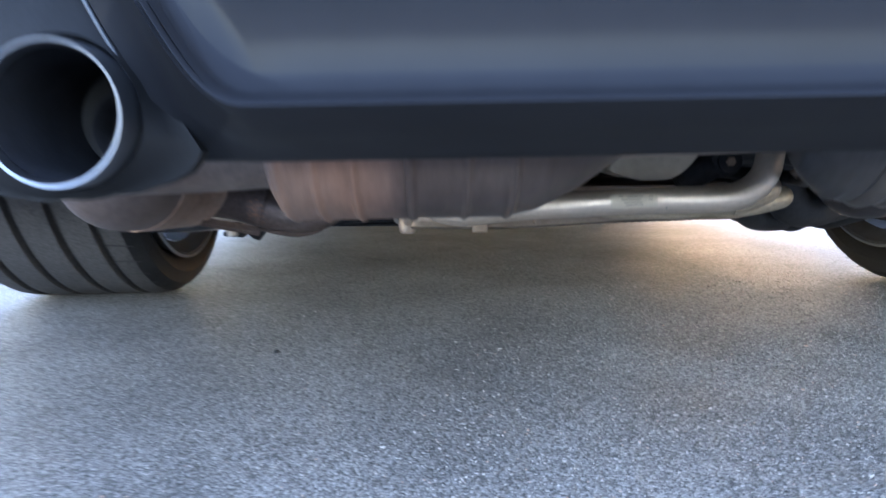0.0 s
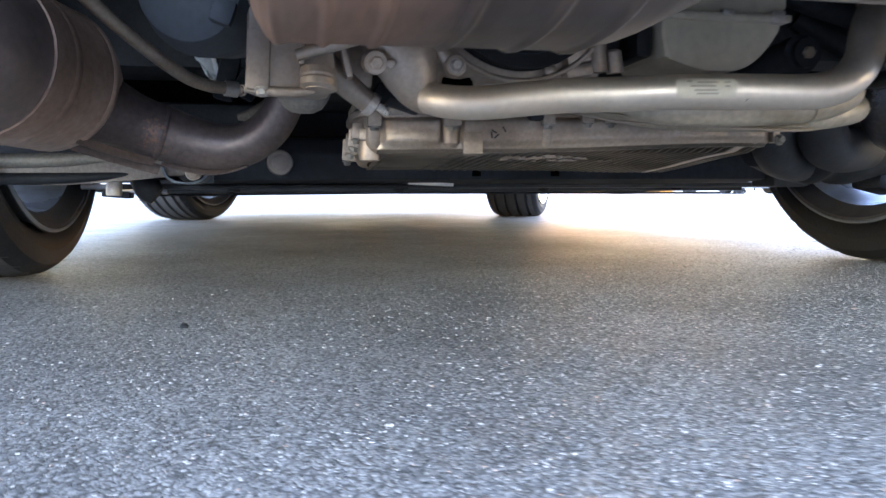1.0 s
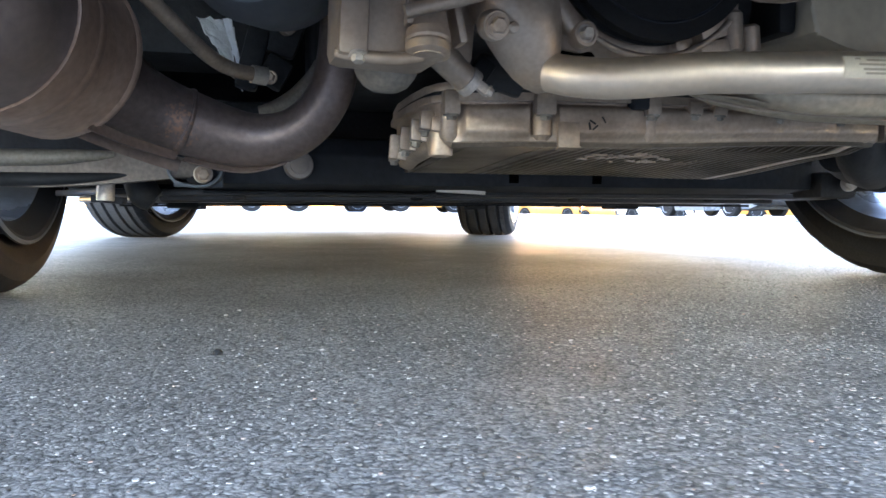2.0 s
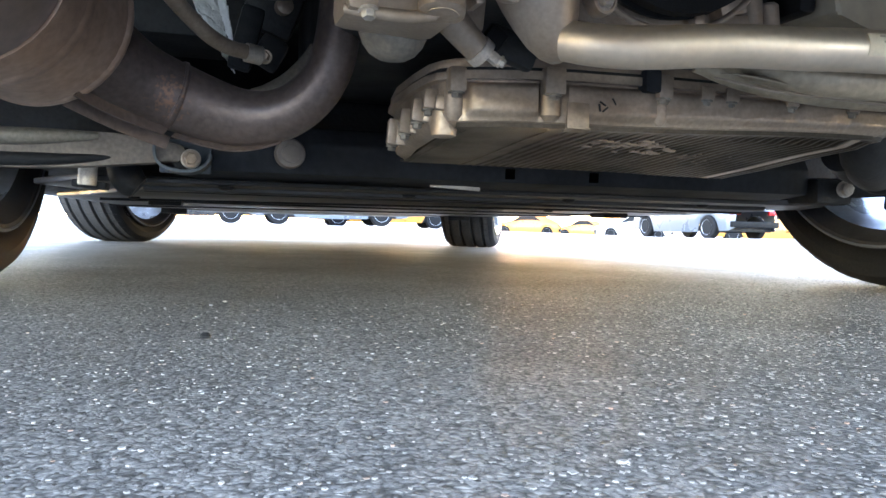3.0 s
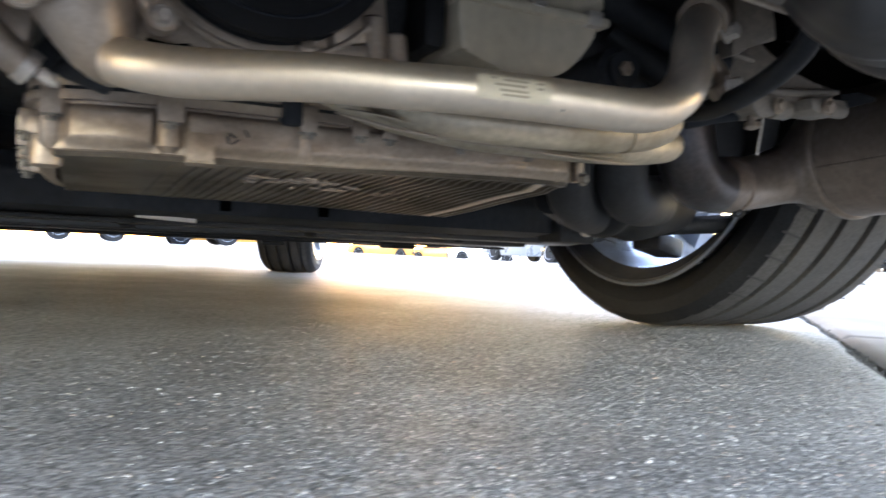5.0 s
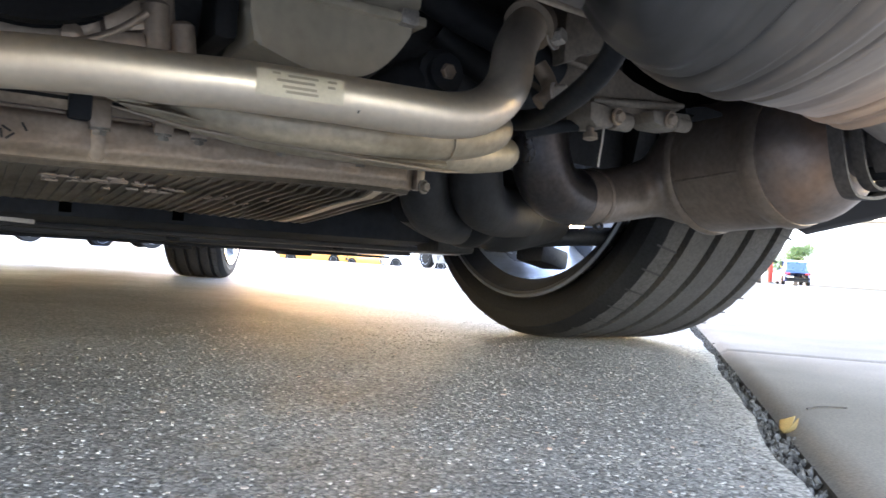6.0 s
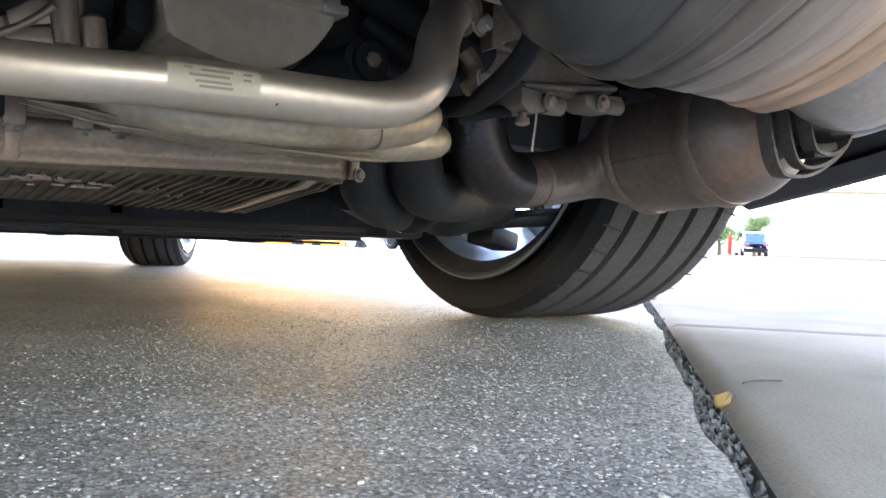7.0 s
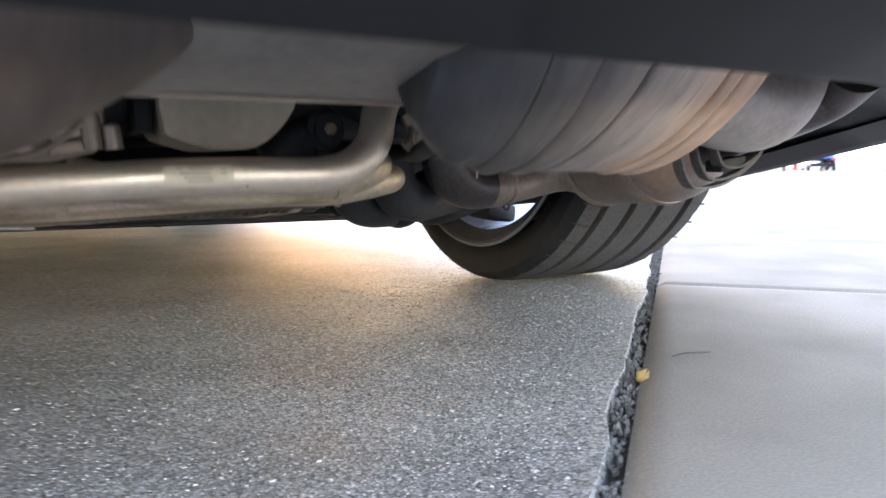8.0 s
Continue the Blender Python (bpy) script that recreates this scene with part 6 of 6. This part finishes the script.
# ---- the far car park ----
def far_car(label, paint, x, y, turn, length=4.5, width=1.8, height=1.45, group="parked cars"):
    """A plain saloon: lofted body, glass band, lamps and four wheels."""
    c = thing("parked_car", label, "car", group=group)
    L, W, Hh = length / 2, width / 2, height
    rows = [(-L, 0.74, 0.34, 0.70, 0.78), (-L + 0.12, 0.92, 0.24, 0.86, 0.92), (-L * 0.55, 0.98, 0.20, 0.92, Hh - 0.10), (-L * 0.2, 1.0, 0.18, 0.93, Hh), (L * 0.15, 1.0, 0.18, 0.92, Hh - 0.02), (L * 0.45, 1.0, 0.18, 0.90, 1.0), (L * 0.75, 0.98, 0.2, 0.82, 0.86), (L - 0.1, 0.9, 0.24, 0.66, 0.70), (L, 0.72, 0.32, 0.54, 0.58)]
    ys = sorted(set(lin(-L, L, 44)))
    axles = (-L * 0.62, L * 0.64)

    def fn(t, k):
        w, s, sh, rf = [float(np.interp(t, [r[0] for r in rows], [r[i] for r in rows])) for i in (1, 2, 3, 4)]
        for ax in axles:
            if abs(t - ax) < 0.36:
                s = max(s, 0.31 + math.sqrt(0.36 ** 2 - (t - ax) ** 2))
        w *= W
        side = [(w * 0.97, s), (w, (s + sh) / 2), (w * 0.96, sh), (w * (0.74 if rf > sh + 0.1 else 0.9), rf), (0, rf + 0.02)]
        q = side[k] if k <= 4 else side[8 - k]
        return ((-1 if k <= 4 else 1) * q[0], t, q[1])
    part("body", sheet(fn, ys, range(9)), paint, c, angle=45)
    part("floor", box((0, 0, 0.30), (width * 0.86, length * 0.9, 0.16), 0.03), M_DARK, c)
    for sx in (-1, 1):
        for ax in axles:
            w = part("wheel", lathe([(-0.10, 0.20), (-0.10, 0.30), (-0.07, 0.325), (0.07, 0.325), (0.10, 0.30), (0.10, 0.21)], (sx * (W - 0.12), ax, 0.325), (1, 0, 0), 28), M_TYRE, c)
            part("rim", lathe([(-0.02, 0.0), (-0.01, 0.19), (0.01, 0.205), (0.015, 0.21)], (sx * (W - 0.115 + 0.09), ax, 0.325), (sx, 0, 0), 20, cap=False), M_RIM, w)
        part("tail_lamp", box((sx * W * 0.72, -L + 0.05, 0.74), (0.34, 0.08, 0.13), 0.02), M_TAIL, c, "red tail lamp")
        part("head_lamp", box((sx * W * 0.60, L - 0.02, 0.52), (0.32, 0.12, 0.11), 0.02), M_RIM, c, "clear head lamp")
        part("side_glass", prism([(-L * 0.5, 0.95), (-L * 0.2, Hh - 0.08), (L * 0.14, Hh - 0.10), (L * 0.42, 0.94)], sx * W * 0.80, sx * W * 0.90, "x"), M_GLASS, c, "dark side glass")
    part("bumper", box((0, -L + 0.02, 0.42), (width * 0.86, 0.12, 0.16), 0.03), M_PLASTIC, c)
    c.matrix_basis = pose(x, y, level(x, y), 0, 0, turn)
    return c


M_TAIL = plain("tail_red", (0.45, 0.02, 0.02), 0.25)
# the glow of low sun on far cars, put into their body colour
M_SUNGOLD = material("sunlight_gold", (0.62, 0.27, 0.04), 0.35, 0.1, 3, 0.05, 0, coat=0.5)
M_SILVER = material("paint_silver", (0.17, 0.20, 0.24), 0.3, 0.4, 3, 0.05, 0, coat=0.5)
M_WHITE = material("paint_white", (0.75, 0.74, 0.72), 0.35, 0, 3, 0.04, 0, coat=0.4)
M_BLUE = material("paint_blue", (0.05, 0.10, 0.28), 0.3, 0.2, 3, 0.05, 0, coat=0.5)
M_BLACKP = material("paint_black", (0.02, 0.02, 0.022), 0.3, 0.1, 3, 0.05, 0, coat=0.5)


def polar(deg, dist):
    """A place seen from the tail of the car at that many degrees to the right of straight ahead."""
    return -0.3 + dist * math.sin(radians(deg)), -1.0 + dist * math.cos(radians(deg))


PARKED = (
    (-3.5, 22, 91, M_BLACKP, "black saloon parked across the lot", 4.5),
    (7.2, 22, 90, M_SILVER, "silver saloon parked side-on in the lot", 4.5),
    (11.4, 25.6, 88, M_SUNGOLD, "orange pickup-length car behind a silver one", 5.1),
    (22.3, 52, 62, M_SUNGOLD, "saloon with low golden sunlight painted on", 4.5),
    (26.4, 61, 62, M_SUNGOLD, "hatchback with low golden sunlight painted on", 4.2),
    (30.0, 48, 70, M_WHITE, "white saloon in low sunlight", 4.5),
    (34.6, 23.5, 4, M_SILVER, "silver saloon parked nose away showing red tail lamps", 4.5),
    (39.0, 38, 60, M_SUNGOLD, "estate car with low golden sunlight painted on", 4.6),
    (-11, 24, 90, M_WHITE, "white saloon parked across the lot", 4.5),
)
for deg, dist, turn, paint, label, long in PARKED:
    px, py = polar(deg, dist)
    far_car(label, paint, px, py, turn, long)
bx, by = polar(56.7, 55)
far_car("small blue van-like car near the trees", M_BLUE, bx, by, -48, 4.0, 1.7, 1.6)


def build_building():
    x, y = polar(66, 105)
    c = thing("white_building", "long white rendered building with dark base line", "building")
    part("wall", box((0, 0, 4), (60, 12, 8), 0.05), M_WALL, c)
    part("base_course", box((0, -6.05, 0.15), (60, 0.08, 0.3), 0.01), M_CONCRETE, c)
    part("roof", box((0, 0, 8.15), (61, 13, 0.3), 0.03), M_CONCRETE, c)
    c.matrix_basis = pose(x + 8, y, level(x, y) - 0.0, 0, 0, -50)


M_WALL = material("white_render", (0.78, 0.77, 0.74), 0.85, 0, 0.8, 0.05, 0.2, fine=30)
M_LEAF = material("leaves", (0.10, 0.17, 0.035), 0.55, 0, 3, 0.35, 0.0, tint=(0.16, 0.22, 0.05))
M_TWIG = material("dead_twig", (0.07, 0.055, 0.042), 0.9, 0, 40, 0.3, 0.4)
M_BARK = material("bark", (0.12, 0.085, 0.06), 0.9, 0, 8, 0.3, 0.6)
build_building()


def build_tree(x, y, height, spread, seed, label):
    rnd = random.Random(seed)
    c = thing("tree", label, "tree", group="far trees")
    bm = tube([(0, 0, -0.1, 0.16), (0.05, 0.02, height * 0.3, 0.12), (0.0, 0.08, height * 0.6, 0.08), (0.05, 0.05, height * 0.9, 0.02)], 0.1, 10, 4)
    tips = []
    for k in range(9):
        a, h = k * 2.4, height * rnd.uniform(0.3, 0.75)
        e = Vector((math.cos(a) * spread * rnd.uniform(0.4, 0.8), math.sin(a) * spread * rnd.uniform(0.4, 0.8), h + height * 0.2))
        tube([(0, 0, h, 0.06), tuple(e * 0.5 + Vector((0, 0, h * 0.5))) + (0.04,), (*e, 0.012)], 0.03, 6, 3, bm)
        tips.append(e)
    part("trunk", bm, M_BARK, c)
    verts, faces = [], []
    for k in range(4200):
        e = rnd.choice(tips) if k % 4 else Vector((0, 0, height * 0.85))
        q = e + Vector((rnd.gauss(0, 1), rnd.gauss(0, 1), rnd.gauss(0, 0.7))) * spread * 0.23
        d1 = Vector((rnd.gauss(0, 1), rnd.gauss(0, 1), rnd.gauss(0, 1))).normalized()
        d2 = d1.orthogonal().normalized()
        s = rnd.uniform(0.05, 0.10)
        b = len(verts)
        verts += [tuple(q - d1 * s), tuple(q + d2 * s * 0.5), tuple(q + d1 * s), tuple(q - d2 * s * 0.5)]
        faces.append((b, b + 1, b + 2, b + 3))
    me = bpy.data.meshes.new("crown")
    me.from_pydata(verts, [], faces)
    me.materials.append(M_LEAF)
    ob = new("crown", me)
    ob.parent = c
    c.location = (x, y, level(x, y))
    return c


tx, ty = polar(56.9, 62)
build_tree(tx, ty, 3.0, 1.3, 2, "small bright green tree behind the blue car")
tx, ty = polar(54.6, 58)
build_tree(tx, ty, 2.1, 1.4, 5, "low green bush-like tree")
tx, ty = polar(55.3, 54)
post = thing("red_sign", "red upright sign post by the bushes", "sign")
part("panel", box((0, 0, 0.75), (0.35, 0.12, 1.3), 0.02), plain("sign_red", (0.5, 0.06, 0.03), 0.5), post)
part("base", box((0, 0, 0.05), (0.5, 0.3, 0.1), 0.02), M_CONCRETE, post)
post.location = (tx, ty, level(tx, ty))

# ---- litter ----
leaf_bm = bmesh.new()
sheet(lambda u, v: (0.020 * (u - 0.5), 0.013 * (v - 0.5) * math.sin(math.pi * (0.08 + 0.84 * u)), 0.006 * (2 * u - 1) ** 2 + 0.008 * (v - 0.5) ** 2 * 4), lin(0, 1, 9), lin(0, 1, 5), leaf_bm, thick=0.0008)
leaf = part("dry_leaf", leaf_bm, material("dry_leaf", (0.30, 0.21, 0.085), 0.6, 0, 60, 0.2, 0.2, tint=(0.22, 0.14, 0.05)), None)
leaf.matrix_basis = pose(0.432, -0.634, -0.004, 35, 20, 60)
tagged(leaf, "curled dry yellow leaf in the pavement joint", "leaf")
twig = part("twig", tube([(0.515, -0.601, 0.004), (0.535, -0.600, 0.0045), (0.562, -0.609, 0.004)], 0.0008, 6, 5), M_TWIG, None)
tagged(twig, "thin dark twig lying on the concrete", "twig")
pebble = part("pebble", lathe([(-0.002, 0.001), (-0.001, 0.0035), (0.001, 0.004), (0.003, 0.002)], (-0.373, -0.430, 0.001), (0.1, 0, 1), 9), M_BLACK, None)
tagged(pebble, "small black pebble on the asphalt", "pebble")
